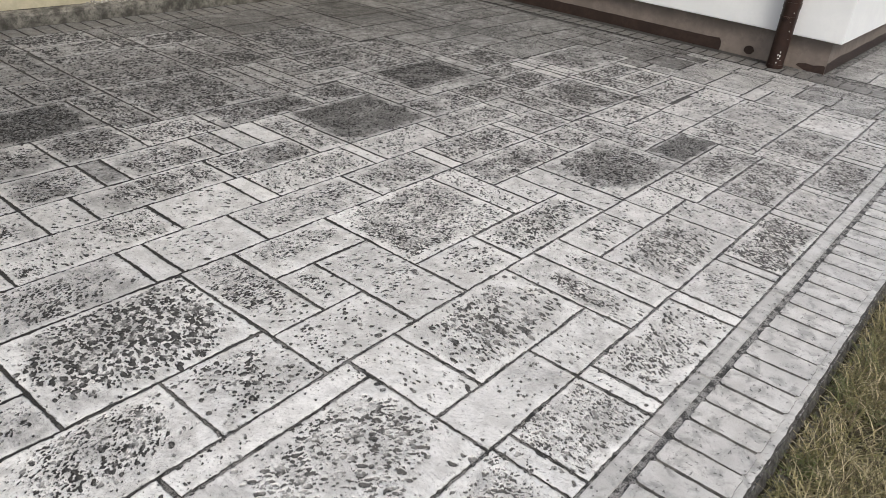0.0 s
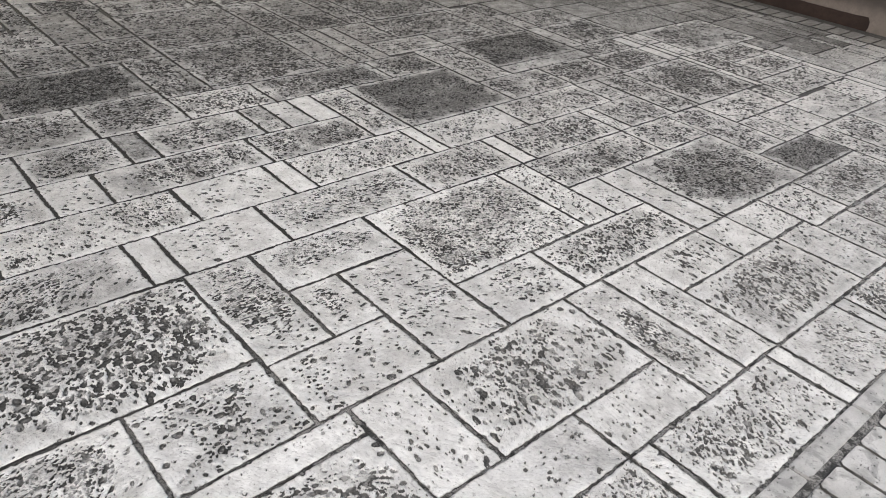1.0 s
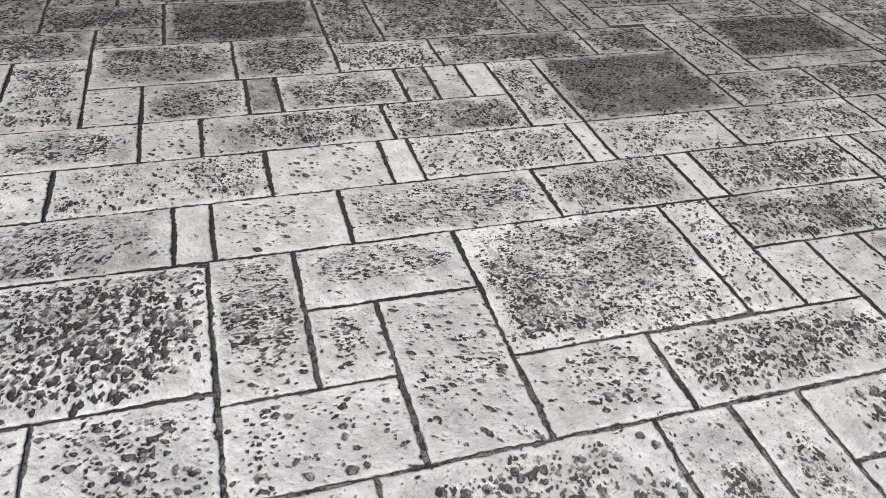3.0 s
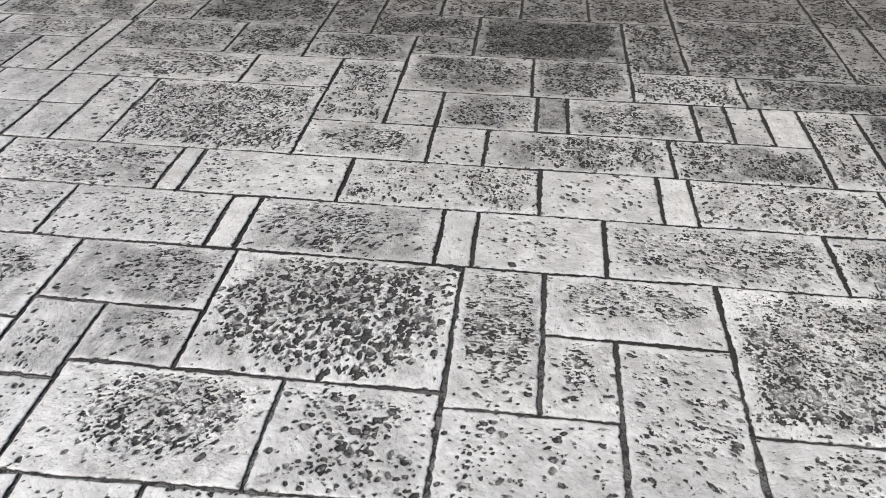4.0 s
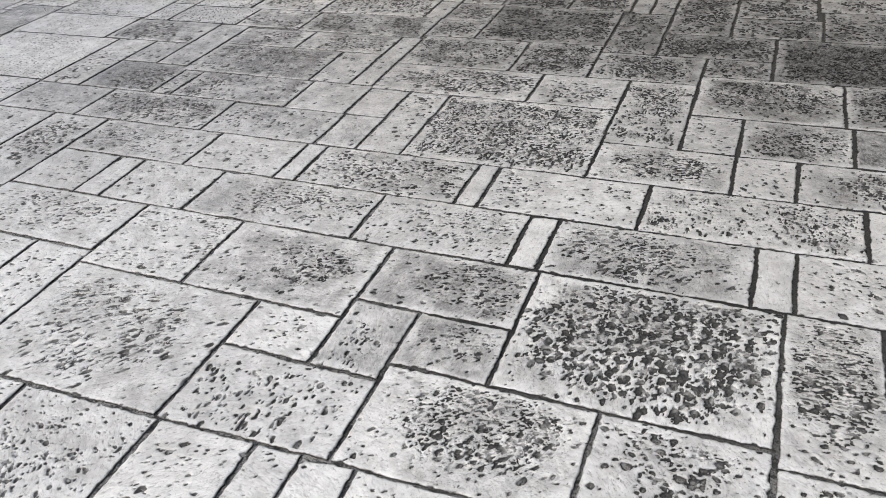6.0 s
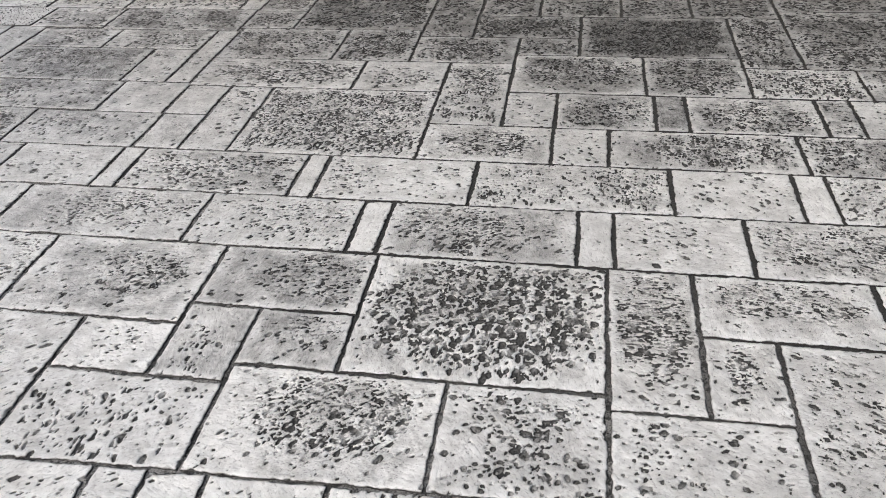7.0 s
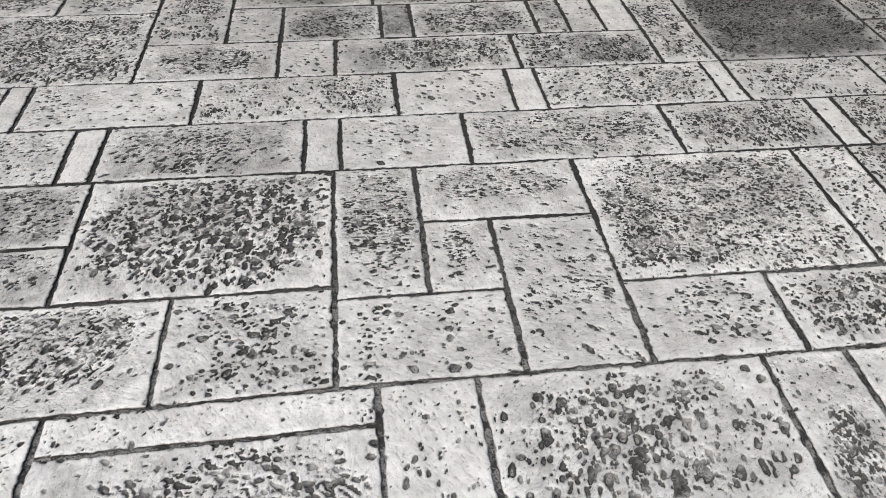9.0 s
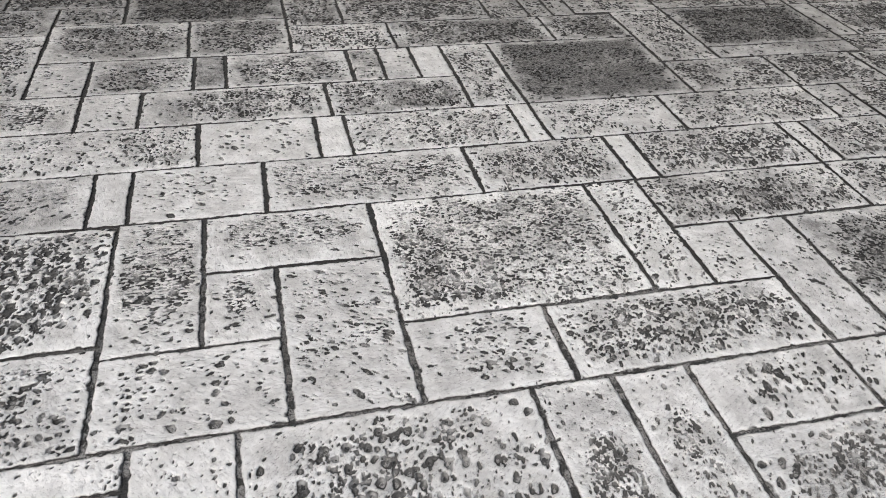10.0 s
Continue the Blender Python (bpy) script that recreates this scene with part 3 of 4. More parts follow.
course(D, E, -1.31, -0.71, -0.31, -0.22, 0.39, 0.47, 0.98, 1.60, 1.97, 2.07, 2.65, 2.73, 3.23, 3.85, 4.02, looks=(
    (0.55, 0.5, 0.2), (0.25, 0.6, 0.2), (0.06, 0.3), (0.75, 0.6, 0.08), (0.04, 0.3), (0.5, 0.5), (0.75, 0.45),
    (0.3, 0.95, 0.0, (0.1, 0.0, 0.9, 0.8)), (0.03, 0.3), (0.78, 0.5), (0.04, 0.3), (0.5, 0.5), (0.7, 0.35, 0.25), (0.1, 0.3)))
slab(4.02, 4.25, C, E, 0.6, 0.4)
slab(4.25, 4.83, C, 2.67, 0.9, 0.3, 0.5)
# beyond them
course(E, 2.975, -2.60, -2.01, -1.52, -0.835, -0.29, looks=((0.4, 0.5, 0.1), (0.4, 0.5, 0.2), (0.75, 0.5, 0.38), (0.4, 0.5, 0.32)))
slab(-0.29, -0.11, E, 2.955, 0.08, 0.4, 0.25)
slab(-0.11, 0.075, E, 3.215, 0.35, 0.8)
slab(0.075, 0.76, E, 3.215, 0.95, 0.35, 0.12)
slab(0.76, 1.22, E, 2.955, 0.9, 0.45, 0.12, (0.1, 0.0, 0.75, 0.7), 0, 2.0)
slab(1.22, 1.41, E, 2.955, 0.3, 0.5)
slab(1.41, 2.035, E, 2.955, 1.0, 0.5, 0.32, (0.15, 0.1, 0.9, 0.9))
slab(2.035, 2.53, E, 2.955, 0.95, 0.4, 0.4)
slab(2.53, 2.73, E, 3.24, 0.7, 0.35)
slab(2.73, 3.40, E, 3.24, 0.6, 0.2, 1.0)
slab(3.40, 3.86, E, 2.975, 0.7, 0.4, 0.4)
slab(3.86, 4.26, E, 2.975, 0.7, 0.4, 0.3)
course(2.975, 3.24, -1.32, -1.21, -0.595, looks=((0.4, 0.4, 0.4), (0.75, 0.5, 0.55)))
course(2.965, 3.23, -0.595, -0.30, -0.11, looks=((0.15, 0.4, 0.32), (0.08, 0.4, 0.25)))
slab(-2.01, -1.76, 2.975, 3.55, 0.5, 0.5)
slab(-1.76, -1.32, 2.975, 3.285, 0.8, 0.6, 0.45, (0.4, -0.1, 0.8, 0.85))
slab(-1.76, -1.545, 3.285, 3.555, 0.3, 0.5, 0.3)
slab(-1.545, -1.35, 3.285, 3.835, 0.15, 0.4, 0.35)
slab(-2.75, -2.01, 2.99, 3.54, 0.6, 0.5)
slab(-2.13, -1.545, 3.555, 3.845, 0.7, 0.4, 0.45)
slab(-2.75, -2.13, 3.545, 3.845, 0.3, 0.5)
slab(0.76, 1.03, 2.955, 3.50, 0.6, 0.55)
slab(1.03, 1.22, 2.955, 3.235, 0.4, 0.45)
slab(1.22, 1.58, 2.955, 3.235, 0.95, 0.5, 0.38, (0.1, 0.0, 0.9, 0.8))
slab(1.58, 1.69, 2.955, 3.235, 0.3, 0.4, 0.75)
slab(1.69, 2.15, 2.955, 3.235, 0.95, 0.45, 0.45, (0.1, 0.0, 0.9, 0.85))
slab(2.15, 2.27, 2.955, 3.235, 0.6, 0.4, 0.4)
course(2.955, 3.235, 2.27, 2.40, 2.53, looks=((0.3, 0.4, 0.3), (0.1, 0.4)))
slab(3.40, 3.67, 2.98, 3.53, 0.6, 0.4, 0.2)
slab(3.67, 4.35, 2.985, 3.095, 0.2, 0.4, 0.4)
slab(3.67, 4.34, 3.10, 3.53, 0.6, 0.2, 1.0)
slab(-0.31, 0.395, 3.22, 3.505, 0.7, 0.6, 0.08, (0.1, 0.1, 0.9, 0.8), 0, 2.2)
slab(0.395, 0.755, 3.22, 3.505, 0.42, 0.6, 0.0, (0.0, 0.0, 0.7, 0.7))
slab(-0.425, -0.31, 3.24, 3.79, 0.08, 0.4, 0.25)
slab(-0.635, -0.425, 3.24, 3.58, 0.2, 0.4, 0.3)
slab(-1.35, -0.635, 3.24, 3.60, 0.75, 0.5, 0.5)
slab(1.03, 1.555, 3.235, 3.60, 0.9, 0.4, 0.5, (0.0, 0.2, 0.9, 0.75))
slab(1.555, 1.945, 3.235, 3.60, 0.95, 0.45, 0.4, (0.0, 0.1, 0.9, 0.9))
slab(1.945, 2.36, 3.24, 3.51, 0.7, 0.35, 0.2)
slab(2.36, 3.045, 3.24, 3.51, 0.9, 0.35, 0.6)
slab(3.045, 3.39, 3.24, 3.51, 0.85, 0.3, 0.6)
slab(-0.31, 0.23, 3.505, 3.86, 0.75, 0.3, 0.35)
slab(0.23, 0.575, 3.505, 3.85, 0.7, 0.4, 0.2)
slab(0.575, 1.03, 3.505, 3.79, 0.7, 0.3, 0.25)
slab(1.03, 1.295, 3.60, 3.79, 0.7, 0.3, 0.4)
slab(1.295, 1.945, 3.60, 4.055, 0.95, 0.4, 1.0)
slab(0.575, 0.815, 3.79, 4.29, 0.4, 0.4, 0.35)
slab(-0.06, 0.575, 3.86, 4.32, 0.8, 0.3, 0.45)
slab(-0.33, -0.06, 3.86, 4.08, 0.5, 0.4, 0.2)
slab(-0.92, -0.425, 3.59, 3.80, 0.6, 0.4, 0.3)
slab(-1.35, -0.92, 3.61, 3.83, 0.6, 0.4, 0.4)
slab(-1.05, -0.33, 3.82, 4.085, 0.7, 0.4, 0.5)
slab(-1.46, -1.05, 3.84, 4.09, 0.6, 0.4, 0.4)
slab(-1.88, -1.46, 3.85, 4.09, 0.6, 0.4, 0.3)
slab(0.815, 1.295, 3.79, 4.055, 0.7, 0.35, 0.5)
slab(0.815, 1.10, 4.055, 4.60, 0.6, 0.4, 0.3)
slab(1.10, 1.48, 4.055, 4.30, 0.6, 0.4, 0.2)
slab(1.48, 1.80, 4.055, 4.42, 0.4, 0.4, 0.2)
slab(1.945, 2.165, 3.51, 4.055, 0.85, 0.45, 0.45)
slab(1.80, 2.165, 4.055, 4.42, 0.5, 0.45)
slab(1.80, 2.00, 4.42, 4.98, 0.3, 0.4, 0.3)
slab(2.00, 2.18, 4.42, 4.98, 0.3, 0.4, 0.5)
slab(3.08, 3.39, 4.42, 4.74, 0.5, 0.4, 0.5)
slab(2.84, 3.08, 4.12, 4.74, 0.4, 0.4, 0.2)
slab(3.08, 3.39, 4.12, 4.42, 0.6, 0.4, 0.3)
slab(3.39, 3.56, 4.12, 4.74, 0.4, 0.4)
slab(3.56, 4.23, 4.13, 4.72, 0.9, 0.4, 0.6)
slab(2.18, 2.84, 4.15, 4.42, 0.5, 0.4, 0.2)
slab(2.18, 2.84, 3.51, 4.15, 0.85, 0.3, 0.4)
slab(2.18, 2.84, 4.42, 4.80, 0.5, 0.4, 0.1)
slab(2.84, 3.02, 3.51, 4.12, 0.4, 0.4)
slab(3.02, 3.13, 3.51, 4.12, 0.4, 0.4)
slab(3.13, 3.24, 3.53, 4.12, 0.3, 0.4)
slab(3.24, 3.67, 3.53, 3.76, 0.5, 0.3, 0.3)
slab(3.24, 3.49, 3.76, 4.12, 0.5, 0.4)
slab(3.49, 4.14, 3.76, 4.13, 0.9, 0.3, 0.5)
slab(3.70, 4.14, 3.55, 3.76, 0.5, 0.4, 0.1)
slab(4.14, 4.36, 3.57, 4.13, 0.5, 0.4, 0.3)
slab(4.36, 4.51, 3.88, 4.13, 0.5, 0.4, 0.3)
slab(4.51, 4.84, 3.86, 4.14, 0.5, 0.4, 0.2)
slab(4.84, 5.40, 3.86, 4.16, 0.5, 0.4, 0.4)
slab(4.23, 4.77, 4.16, 4.48, 0.6, 0.4, 0.4)
slab(4.77, 5.08, 4.16, 4.48, 0.4, 0.4, 0.3)
slab(4.23, 4.59, 4.48, 5.05, 0.7, 0.4, 0.5)
slab(4.59, 5.12, 4.48, 4.78, 0.7, 0.4, 0.5)
slab(4.51, 4.95, 3.55, 3.86, 0.5, 0.4, 0.3)
slab(4.95, 5.30, 3.55, 3.86, 0.4, 0.4, 0.3)
slab(5.30, 5.85, 3.55, 3.92, 0.5, 0.4, 0.4)
slab(5.85, 6.40, 3.55, 3.92, 0.5, 0.4, 0.4)
slab(4.50, 4.95, 3.17, 3.55, 0.7, 0.4, 0.4)
slab(4.95, 5.50, 3.17, 3.55, 0.6, 0.4, 0.3)
slab(5.04, 5.75, 2.72, 3.17, 0.4, 0.3, 0.5)
slab(4.36, 4.50, 3.57, 3.88, 0.3, 0.4)

# ---- what the plan leaves open is filled in the same bond ----
rng = random.Random(7)


def fill(x0, x1, y0, y1):
    cell = 0.02
    nx, ny = round((x1 - x0) / cell), round((y1 - y0) / cell)
    taken = np.zeros((nx, ny), bool)
    for a, b, c, d, *_ in SLABS:
        i0, i1 = round((a - 0.02 - x0) / cell), round((b + 0.02 - x0) / cell)
        j0, j1 = round((c - 0.02 - y0) / cell), round((d + 0.02 - y0) / cell)
        taken[max(0, i0):max(0, i1), max(0, j0):max(0, j1)] = True
    for j in range(ny):
        for i in range(nx):
            if taken[i, j]:
                continue
            want, deep = rng.choice(((0.18, 0.26), (0.10, 0.26), (0.36, 0.26), (0.46, 0.26), (0.62, 0.26), (0.64, 0.5), (0.2, 0.5), (0.36, 0.28), (0.52, 0.3)))
            di = 0
            while i + di < nx and not taken[i + di, j] and di * cell < want:
                di += 1
            if i + di >= nx or taken[i + di:i + di + 5, j].all():
                while i + di < nx and not taken[i + di, j]:
                    di += 1
            dj = 0
            while j + dj < ny and not taken[i:i + di, j + dj].any() and dj * cell < deep:
                dj += 1
            left = 0
            while j + dj + left < ny and left < 4 and not taken[i:i + di, j + dj + left].any():
                left += 1
            if left < 4:
                dj += left
            taken[i:i + di, j:j + dj] = True
            if di > 2 and dj > 2:
                slab(x0 + i * cell, x0 + (i + di) * cell, y0 + j * cell, y0 + (j + dj) * cell)


fill(-4.2, 6.46, T, 5.362)
fill(6.86, 9.8, 0.62, 1.44)

# ---- neighbours meet at one joint ----
plan = [list(entry) for entry in SLABS]
for one in plan:
    for low, high, side, far_side in ((0, 1, 2, 3), (2, 3, 0, 1)):
        # a narrow strip left open beside a stone belongs to it
        ahead, behind = [], []
        for other in plan:
            if other is not one and min(one[far_side], other[far_side]) - max(one[side], other[side]) > 0.015:
                if other[low] >= one[high] - 0.015:
                    ahead.append(other[low] - one[high])
                if other[high] <= one[low] + 0.015:
                    behind.append(one[low] - other[high])
        if ahead and 0.0 < min(ahead) < 0.1:
            one[high] += min(ahead)
        if behind and 0.0 < min(behind) < 0.1:
            one[low] -= min(behind)
for low, high, side, far_side in ((0, 1, 2, 3), (2, 3, 0, 1)):
    for own_edge, other_edge, pick in ((high, low, min), (low, high, max)):
        for one in plan:
            meets = []
            for other in plan:
                if other is one or abs(other[other_edge] - one[own_edge]) > 0.07:
                    continue
                common = min(one[far_side], other[far_side]) - max(one[side], other[side])
                if common > 0.25 * min(one[far_side] - one[side], other[far_side] - other[side]):
                    meets.append(other[other_edge])
            if meets:
                one[own_edge] = pick(meets)
SLABS = [tuple(entry) for entry in plan if entry[1] - entry[0] > 0.04 and entry[3] - entry[2] > 0.04]

# ---- the stones ----
near = [s for s in SLABS if -2.3 < (s[0] + s[1]) / 2 < 6.4 and (s[2] + s[3]) / 2 < 5.4]
near = sorted(near, key=lambda s: math.hypot((s[0] + s[1]) / 2 - 1.5, (s[2] + s[3]) / 2 - 1.0))[:300]
chosen = set(map(id, near))
paler, darkened, beside = ([], [], []), ([], [], []), ([], [], [])
for entry in SLABS:
    x0, x1, y0, y1, pits, coarse, stain, press = entry
    cx, cy = (x0 + x1) / 2, (y0 + y1) / 2
    narrow = min(x1 - x0, y1 - y0) < 0.13
    if pits is None:
        pits = rng.uniform(0.02, 0.25) if narrow else rng.uniform(0.35, 0.9)
    coarse = rng.uniform(0.2, 0.75) if coarse is None else coarse
    # stones grow greyer and more pitted towards the garden wall and the house
    by_wall = min(1.0, max(0.0, (cy - 2.55) / 1.5)) * min(1.0, max(0.0, 0.5 * cx + 0.85))
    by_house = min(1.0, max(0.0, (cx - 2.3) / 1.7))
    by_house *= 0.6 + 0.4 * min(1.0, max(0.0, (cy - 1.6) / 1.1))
    grey = max(by_wall, (0.7 + 0.3 * min(1.0, max(0.0, (cy - 2.2) / 1.2))) * by_house, 0.26 * min(1.0, max(0.0, (cy - 1.9) / 0.5))) + (0.04 if cx < -0.4 else 0.0)
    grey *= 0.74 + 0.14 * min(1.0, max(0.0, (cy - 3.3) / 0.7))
    pits = min(1.0, pits + 0.34 * max(by_wall, by_house) * (not narrow))
    pits = min(1.0, pits * (0.99 - 0.28 * stain))
    if cx > 4.9 and cy < 2.3:
        pits *= 0.7
    if id(entry) in chosen:
        away = math.hypot(cx - 1.4, cy - 0.6)
        grid = min(0.0078, 0.0034 * max(1.0, away / 1.75))
        coarse = max(coarse, min(0.75, 0.22 * away - 0.15))
        verts, faces, tops = carved_stone(cx, cy, x1 - x0, y1 - y0, pits, coarse, grid, rng.randrange(1, 90000), 1 + 0.7 * max(by_wall, by_house), press)
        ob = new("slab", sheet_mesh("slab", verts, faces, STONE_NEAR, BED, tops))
        ob.parent = paving
        ob.location = (cx, cy, rng.uniform(-0.0004, 0.0004))
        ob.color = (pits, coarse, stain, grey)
    else:
        verts, faces = stone_geometry(stone_outline(x1 - x0, y1 - y0, 0.0068, rng), 0.0, -0.018, 0.0035, rng)
        heap = beside if cx > 6.8 or (cx > 5.2 and cy < 2.4) else paler if cx < 0 else darkened
        first = len(heap[0])
        heap[0].extend((cx + x, cy + y, z) for x, y, z in verts)
        heap[1].extend(tuple(first + k for k in f) for f in faces)
        heap[2].extend([0] * (1 + len(faces) // 2) + [1] * (len(faces) // 2))
for heap, material, label in ((paler, STONE_LEFT, "pale far stones of the driveway"), (darkened, STONE_FAR, "dark grey far stones of the driveway"), (beside, STONE_SIDE, "grey smooth stones of the driveway beside the house")):
    mesh = bpy.data.meshes.new("slabs")
    mesh.from_pydata(heap[0], [], heap[1])
    mesh.materials.append(material)
    mesh.materials.append(BED)
    mesh.polygons.foreach_set("material_index", heap[2])
    far = tagged(new("slabs", mesh), label, kind="stuff")
    far.parent = paving

# ---- brick borders: lawn side, garden wall side, house side ----
brick_meshes = []
for k in range(12):
    verts, faces = stone_geometry(stone_outline(0.1136, 0.222, 0.0058 if k < 6 else 0.008, rng, 0.012, 0.0024, 0.009), 0.0, -0.018, 0.003, rng)
    mesh = bpy.data.meshes.new("brick")
    mesh.from_pydata(verts, [], faces)
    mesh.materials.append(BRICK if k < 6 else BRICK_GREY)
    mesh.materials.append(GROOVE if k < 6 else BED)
    mesh.polygons.foreach_set("material_index", [0] * (1 + len(faces) // 2) + [1] * (len(faces) // 2))
    brick_meshes.append(mesh)


def brick_course(name, label, start, step, count, turned, first_mesh=0):
    holder = tagged(new(name), label, "border", kind="structure")
    for k in range(count):
        ob = new("brick", brick_meshes[first_mesh + rng.randrange(6)])
        ob.parent = holder
        ob.location = (start[0] + step[0] * k, start[1] + step[1] * k, rng.uniform(-0.001, 0.001))
        ob.rotation_euler = (0, 0, radians(90) * turned + radians(180) * rng.randrange(2) + rng.uniform(-0.01, 0.01))
    return holder


brick_course("trim_lawn", "pale soldier course of stamped bricks beside the lawn", (-4.181, 0.446, 0.0), (0.1136, 0), 116, 0)
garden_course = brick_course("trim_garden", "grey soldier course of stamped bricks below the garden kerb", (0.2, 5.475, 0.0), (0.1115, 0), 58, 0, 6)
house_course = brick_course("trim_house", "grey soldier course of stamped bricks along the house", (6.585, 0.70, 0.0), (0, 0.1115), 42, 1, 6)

# dark cement between the bricks of the two grey courses
for holder, x0, x1, y0, y1 in ((house_course, 6.474, 6.70, 0.63, 5.36), (garden_course, 0.13, 6.47, 5.366, 5.586)):
    bm = bmesh.new()
    box(bm, x0, x1, y0, y1, -0.03, -0.0095)
    link("mortar", bm, BED, holder, "dark cement joint")

# the smooth band between stones and bricks, and the worn outer edge
bm = bmesh.new()
for k in range(37):
    x = -4.24 + 0.36 * k
    box(bm, x + 0.003, x + 0.357, 0.574, 0.6275, -0.02, -0.001, 0.003)
tagged(link("trim_band", bm, BRICK), "pale smooth concrete band beside the brick course", "border", kind="structure")
bm = bmesh.new()
rings = []
for k in range(901):
    x = -4.24 + 13.2 * k / 900
    w = 0.006 * noise.noise(Vector((x * 3.1, 0, 0))) + 0.004 * noise.noise(Vector((x * 17, 4, 0))) + 0.003 * noise.noise(Vector((x * 60, 4, 0)))
    v = 0.0025 * noise.noise(Vector((x * 23, 1, 0)))
    ring = [(0.365, -0.02), (0.348, -0.0042), (0.318 + w, -0.003 + 0.5 * v), (0.309 + w, -0.010 + v), (0.298 + w, -0.045), (0.285 + w - 2 * v, -0.09), (0.28, -0.14)]
    rings.append([bm.verts.new((x, y, z)) for y, z in ring])
for a, b in zip(rings, rings[1:]):
    for k in range(6):
        face = bm.faces.new((a[k], b[k], b[k + 1], a[k + 1]))
        face.material_index = 0 if k < 2 else 1
        face.smooth = True
bmesh.ops.recalc_face_normals(bm, faces=bm.faces)
edge_strip = tagged(link("kerb_edge", bm, BRICK), "rough concrete edge of the driveway above the lawn", "kerb", kind="structure")
edge_strip.data.materials.append(EDGE)

# ---- the house ----
house = tagged(new("house"), "white rendered house with a brown painted plinth", "house", kind="thing")
bm = bmesh.new()
box(bm, 6.82, 14.0, 1.505, 9.0, -0.2, 0.275)
link("plinth", bm, PLINTH, house, "taupe painted plinth")
bm = bmesh.new()
box(bm, 6.76, 14.0, 1.43, 9.0, 0.254, 5.0, 0.006)
link("wall", bm, RENDER, house, "smooth white render")


def paint_band(points, x, name, label):
    """A patch of fresh paint on the plinth, a little proud of it: outline in y and z."""
    bm = bmesh.new()
    front = [bm.verts.new((x - 0.004, y, z)) for y, z in points]
    back = [bm.verts.new((x + 0.002, y, z)) for y, z in points]
    bm.faces.new(front)
    for k in range(len(points)):
        m = (k + 1) % len(points)
        bm.faces.new((front[k], back[k], back[m], front[m]))
    bmesh.ops.recalc_face_normals(bm, faces=bm.faces)
    return link(name, bm, PLINTH_DARK, house, label)


# the dark brown strip goes on round the corner
bm = bmesh.new()
ends = []
for k in range(90):
    x = 6.822 + 3.2 * k / 89
    top = 0.085 + 0.014 * noise.noise(Vector((x * 2.7, 5, 3))) + 0.005 * noise.noise(Vector((x * 13, 5, 3)))
    ends.append([bm.verts.new((x, 1.501, -0.03)), bm.verts.new((x, 1.501, top)), bm.verts.new((x, 1.507, top))])
for one, after in zip(ends, ends[1:]):
    for k in (0, 1):
        bm.faces.new((one[k], after[k], after[k + 1], one[k + 1]))
bmesh.ops.recalc_face_normals(bm, faces=bm.faces)
link("plinth_strip", bm, PLINTH_DARK, house, "dark brown strip along the foot of the plinth")

upper = []
for k in range(80):
    y = 2.40 + (5.6 - 2.40) * k / 79
    upper.append((y, 0.088 + 0.010 * noise.noise(Vector((y * 2.3, 0, 3))) + 0.005 * noise.noise(Vector((y * 11, 0, 3)))))
paint_band([(2.385, -0.02), (2.375, 0.02), (2.378, 0.062), (2.39, 0.082)] + upper + [(5.6, -0.02)], 6.82, "plinth_strip", "dark brown strip along the foot of the plinth")
paint_band([(2.13 + 0.042 * math.cos(a * 0.45) * (1 + 0.1 * math.sin(a * 3)), 0.05 + 0.036 * math.sin(a * 0.45)) for a in range(14)], 6.82, "paint_patch", "round dark brown paint patch")
paint_band([(1.507, -0.02), (1.507, 0.052), (1.52, 0.06), (1.55, 0.057), (1.60, 0.045), (1.66, 0.05), (1.72, 0.038), (1.73, 0.02), (1.70, 0.01), (1.66, -0.005), (1.65, -0.02)], 6.82, "paint_patch", "dark brown paint patch at the corner")

# ---- the downpipe ----
downpipe = tagged(new("downpipe"), "brown downpipe with white paint specks before the white wall", "downpipe")
downpipe.location = (6.64, 1.845, 0.0)
bm = bmesh.new()
bmesh.ops.create_cone(bm, cap_ends=True, segments=40, radius1=0.064, radius2=0.064, depth=3.1, matrix=Matrix.Translation((0, 0, 1.545)))
pipe = link("pipe", bm, PIPE, downpipe)
for z, r, hgt in ((0.02, 0.067, 0.03), (0.40, 0.0665, 0.018), (0.49, 0.068, 0.05)):
    bm = bmesh.new()
    bmesh.ops.create_cone(bm, cap_ends=True, segments=40, radius1=r, radius2=r, depth=hgt, matrix=Matrix.Translation((0, 0, z)))
    bmesh.ops.bevel(bm, geom=[e for e in bm.edges if abs(e.verts[0].co.z - e.verts[1].co.z) < 1e-4], offset=0.003, segments=2, affect="EDGES")
    link("collar", bm, PIPE, downpipe)
bm = bmesh.new()
box(bm, -0.085, -0.06, -0.018, 0.018, 0.392, 0.408, 0.003)
bmesh.ops.create_cone(bm, cap_ends=True, segments=12, radius1=0.006, radius2=0.006, depth=0.05, matrix=Matrix.Translation((-0.075, 0, 0.4)) @ Matrix.Rotation(radians(90), 4, "X"))
link("clamp_screw", bm, PIPE, downpipe)
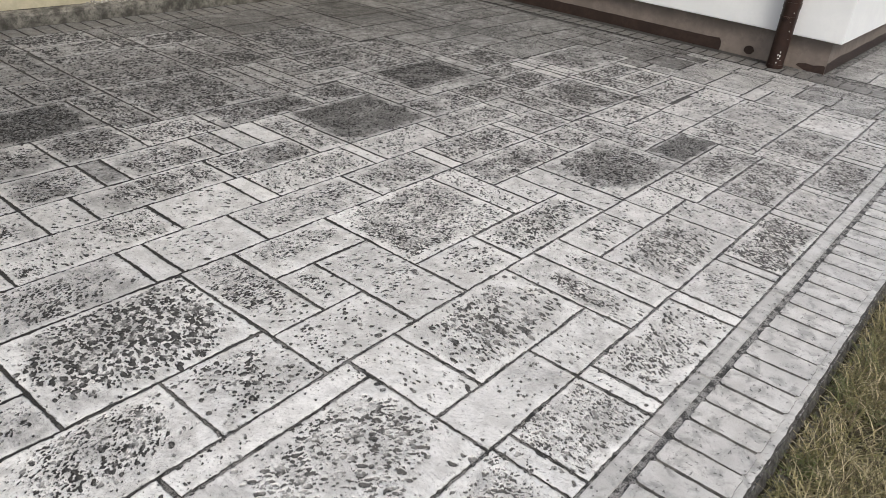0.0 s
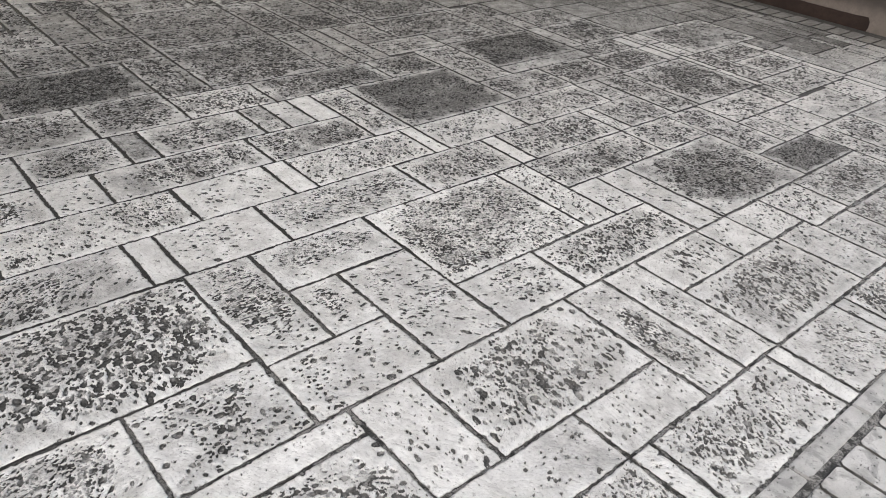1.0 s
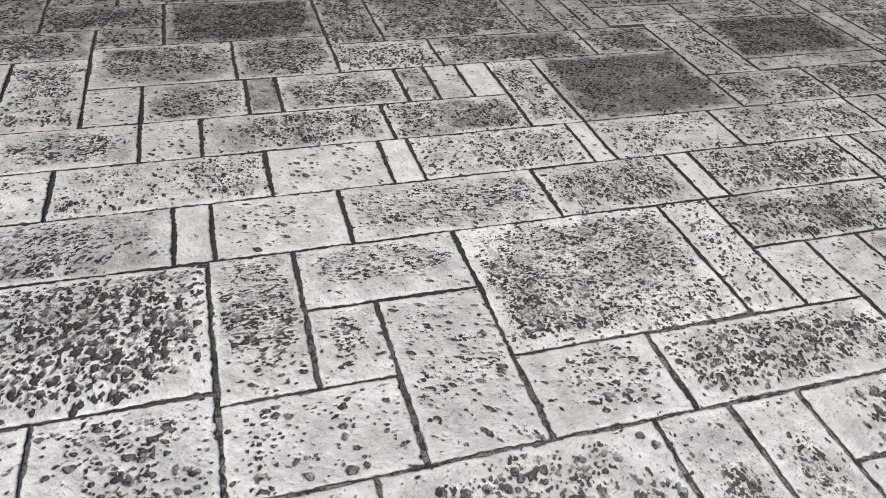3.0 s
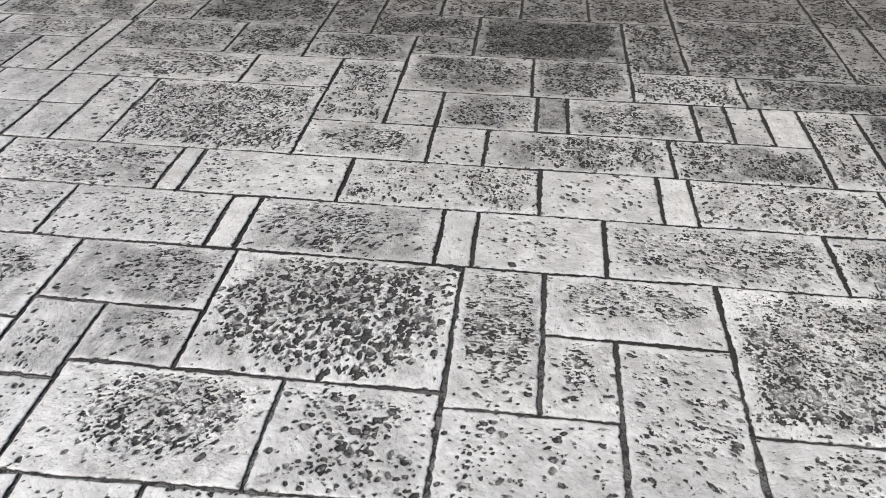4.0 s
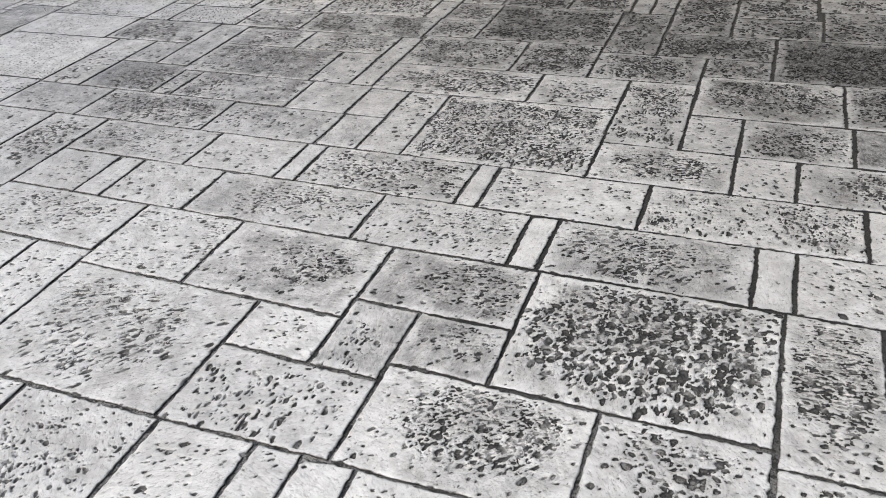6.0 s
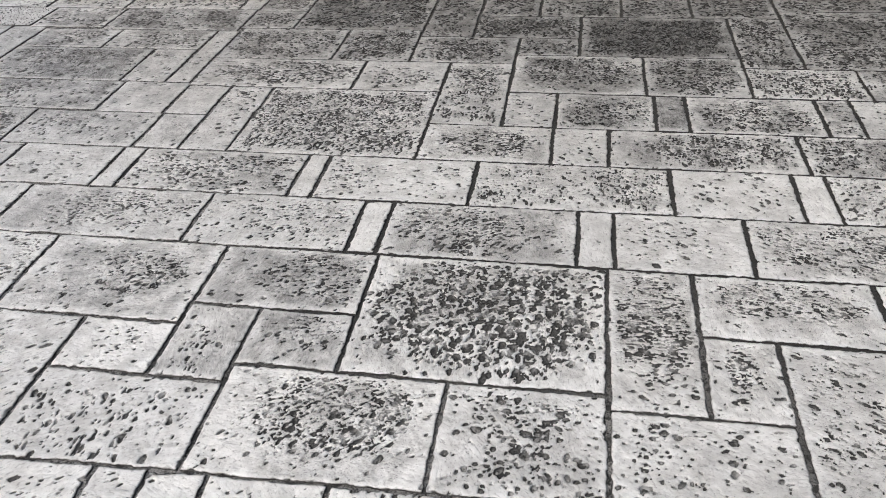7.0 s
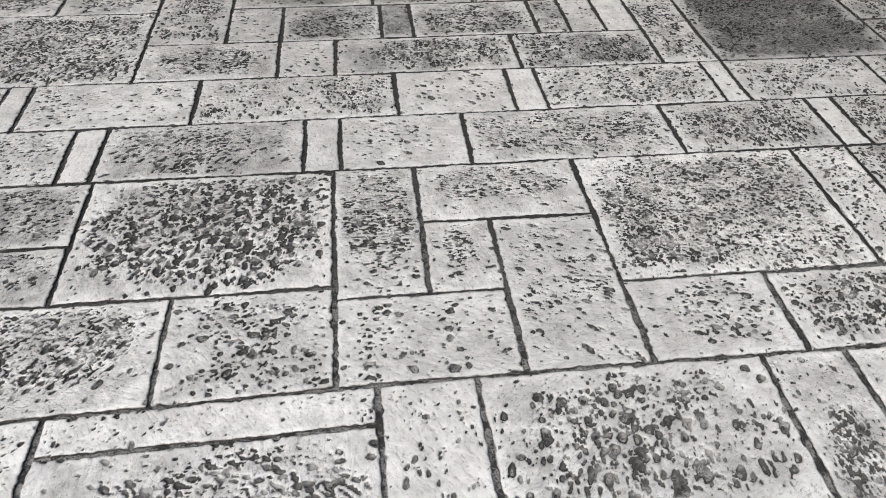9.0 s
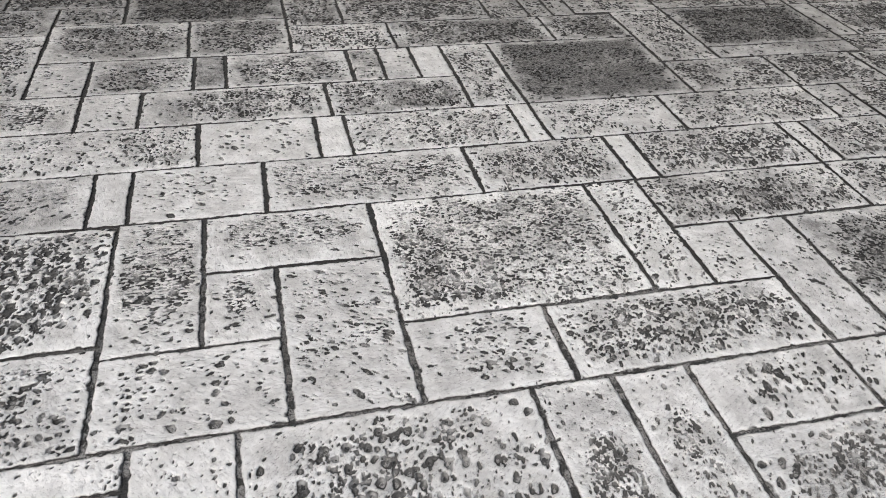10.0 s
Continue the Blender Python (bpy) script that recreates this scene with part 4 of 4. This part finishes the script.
for k, (angle, z, size) in enumerate(((205, 0.085, 0.008), (212, 0.105, 0.006), (198, 0.112, 0.004), (222, 0.07, 0.004), (200, 0.05, 0.004), (226, 0.30, 0.003), (216, 0.37, 0.003), (235, 0.24, 0.0025), (210, 0.135, 0.004), (222, 0.44, 0.004))):
    bm = bmesh.new()
    a = radians(angle)
    bmesh.ops.create_icosphere(bm, subdivisions=2, radius=1.0, matrix=Matrix.Translation((0.064 * math.cos(a), 0.064 * math.sin(a), z)) @ Matrix.Rotation(a, 4, "Z") @ Matrix.Diagonal((0.0015, size, size * (0.6 + 0.9 * (k % 3)), 1)))
    link("paint_speck", bm, SPECK, downpipe, "white paint speck")

# ---- garden kerb, pebbles and wall ----
bm = bmesh.new()
rows = []
for k in range(160):
    x = -9.0 + 15.8 * k / 159
    w = 0.008 * noise.noise(Vector((x * 2.7, 9, 0)))
    v = 0.008 * noise.noise(Vector((x * 4.9, 19, 0)))
    rows.append([bm.verts.new((x, 5.615 + y + w, z + v)) for y, z in ((0.0, -0.05), (0.004, 0.07), (0.018, 0.088), (0.10, 0.092), (0.12, -0.05))])
for a, b in zip(rows, rows[1:]):
    for k in range(4):
        bm.faces.new((a[k], b[k], b[k + 1], a[k + 1]))
bmesh.ops.recalc_face_normals(bm, faces=bm.faces)
tagged(link("kerb", bm, KERB), "weathered grey concrete kerb with dark stains", "kerb", kind="structure")
bm = bmesh.new()
box(bm, -2.6, 6.75, 5.80, 6.0, -0.2, 0.42)
tagged(link("wall_garden", bm, CREAM), "cream rendered base of the garden wall", "wall", kind="structure")
# unseen dark wall, added to dim reflections and sky on the far stones
bm = bmesh.new()
box(bm, -2.6, 6.75, 5.83, 6.0, 0.42, 6.0)
tagged(link("unseen_wall", bm, KERB), "plain grey wall added out of view to darken reflections", "wall", kind="structure")
bm = bmesh.new()
box(bm, -9.0, 6.81, 5.72, 5.81, -0.2, 0.075)
tagged(link("gravel_bed", bm, SOIL), "earth bed under the pebbles", "bed", kind="structure")
bm = bmesh.new()
for k in range(700):
    x = rng.triangular(2.9, 4.7, 3.7)
    size = rng.uniform(0.005, 0.014)
    turn = Euler((rng.uniform(0, 6), rng.uniform(0, 6), rng.uniform(0, 6))).to_matrix().to_4x4()
    bmesh.ops.create_icosphere(bm, subdivisions=1, radius=size, matrix=Matrix.Translation((x, rng.uniform(5.67, 5.79), 0.085 + size * 0.4)) @ turn @ Matrix.Diagonal((1.0, 0.75, 0.6, 1)))
tagged(link("pebbles", bm, PEBBLE), "pale pebbles behind the kerb", "pebbles", kind="stuff")

# ---- the lawn ----
verts, faces = [], []
for k in range(72000):
    if k < 44000:
        x, y = rng.uniform(1.5, 5.2), 0.275 - abs(rng.gauss(0, 0.36)) - rng.uniform(0, 0.03)
    elif k < 56000:
        x, y = rng.uniform(1.5, 5.2), 0.285 - abs(rng.gauss(0, 0.09))
    else:
        x, y = rng.uniform(-4.2, 9.5), 0.24 - abs(rng.gauss(0, 1.1))
    if k < 44000 and noise.noise(Vector((x * 4, y * 4, 0))) < -0.3 + max(0.0, (y - 0.14)) * 3.0 and rng.random() < 0.75:
        continue
    length = rng.uniform(0.035, 0.11) if not 44000 <= k < 56000 else rng.uniform(0.012, 0.04)
    lean, way = rng.uniform(0.7, 1.62), rng.uniform(0, 6.283)
    dx, dy = math.cos(way), math.sin(way)
    half = rng.uniform(0.0012, 0.0028)
    base = Vector((x, y, -0.054))
    first = len(verts)
    for s in range(4):
        f = s / 3
        out = length * f * math.sin(lean * (0.4 + 0.6 * f))
        up = length * f * math.cos(lean * (0.4 + 0.6 * f))
        w = half * (1 - 0.85 * f)
        px, py, pz = base.x + dx * out, base.y + dy * out, base.z + max(up, 0.002)
        verts += [(px - dy * w, py + dx * w, pz), (px + dy * w, py - dx * w, pz)]
        if s:
            m = first + 2 * s
            faces.append((m - 2, m - 1, m + 1, m))
mesh = bpy.data.meshes.new("grass")
mesh.from_pydata(verts, [], faces)
mesh.materials.append(GRASS)
tagged(new("grass", mesh), "patchy dry yellow-green lawn grass beside the driveway", "grass", kind="stuff")

# ---- crumbs of earth and mortar along the edge of the driveway ----
bm = bmesh.new()
for k in range(1500):
    size = rng.uniform(0.002, 0.009) * (1.0 if rng.random() < 0.9 else 1.7)
    x, y = rng.uniform(1.4, 4.6), 0.285 - abs(rng.gauss(0, 0.03))
    turn = Euler((rng.uniform(0, 6), rng.uniform(0, 6), rng.uniform(0, 6))).to_matrix().to_4x4()
    bmesh.ops.create_icosphere(bm, subdivisions=1, radius=size, matrix=Matrix.Translation((x, y, -0.053 + size * 0.4)) @ turn @ Matrix.Diagonal((1.0, 0.8, 0.6, 1)))
tagged(link("earth_crumbs", bm, EDGE), "dark crumbs of earth and mortar beside the driveway edge", "soil", kind="stuff")
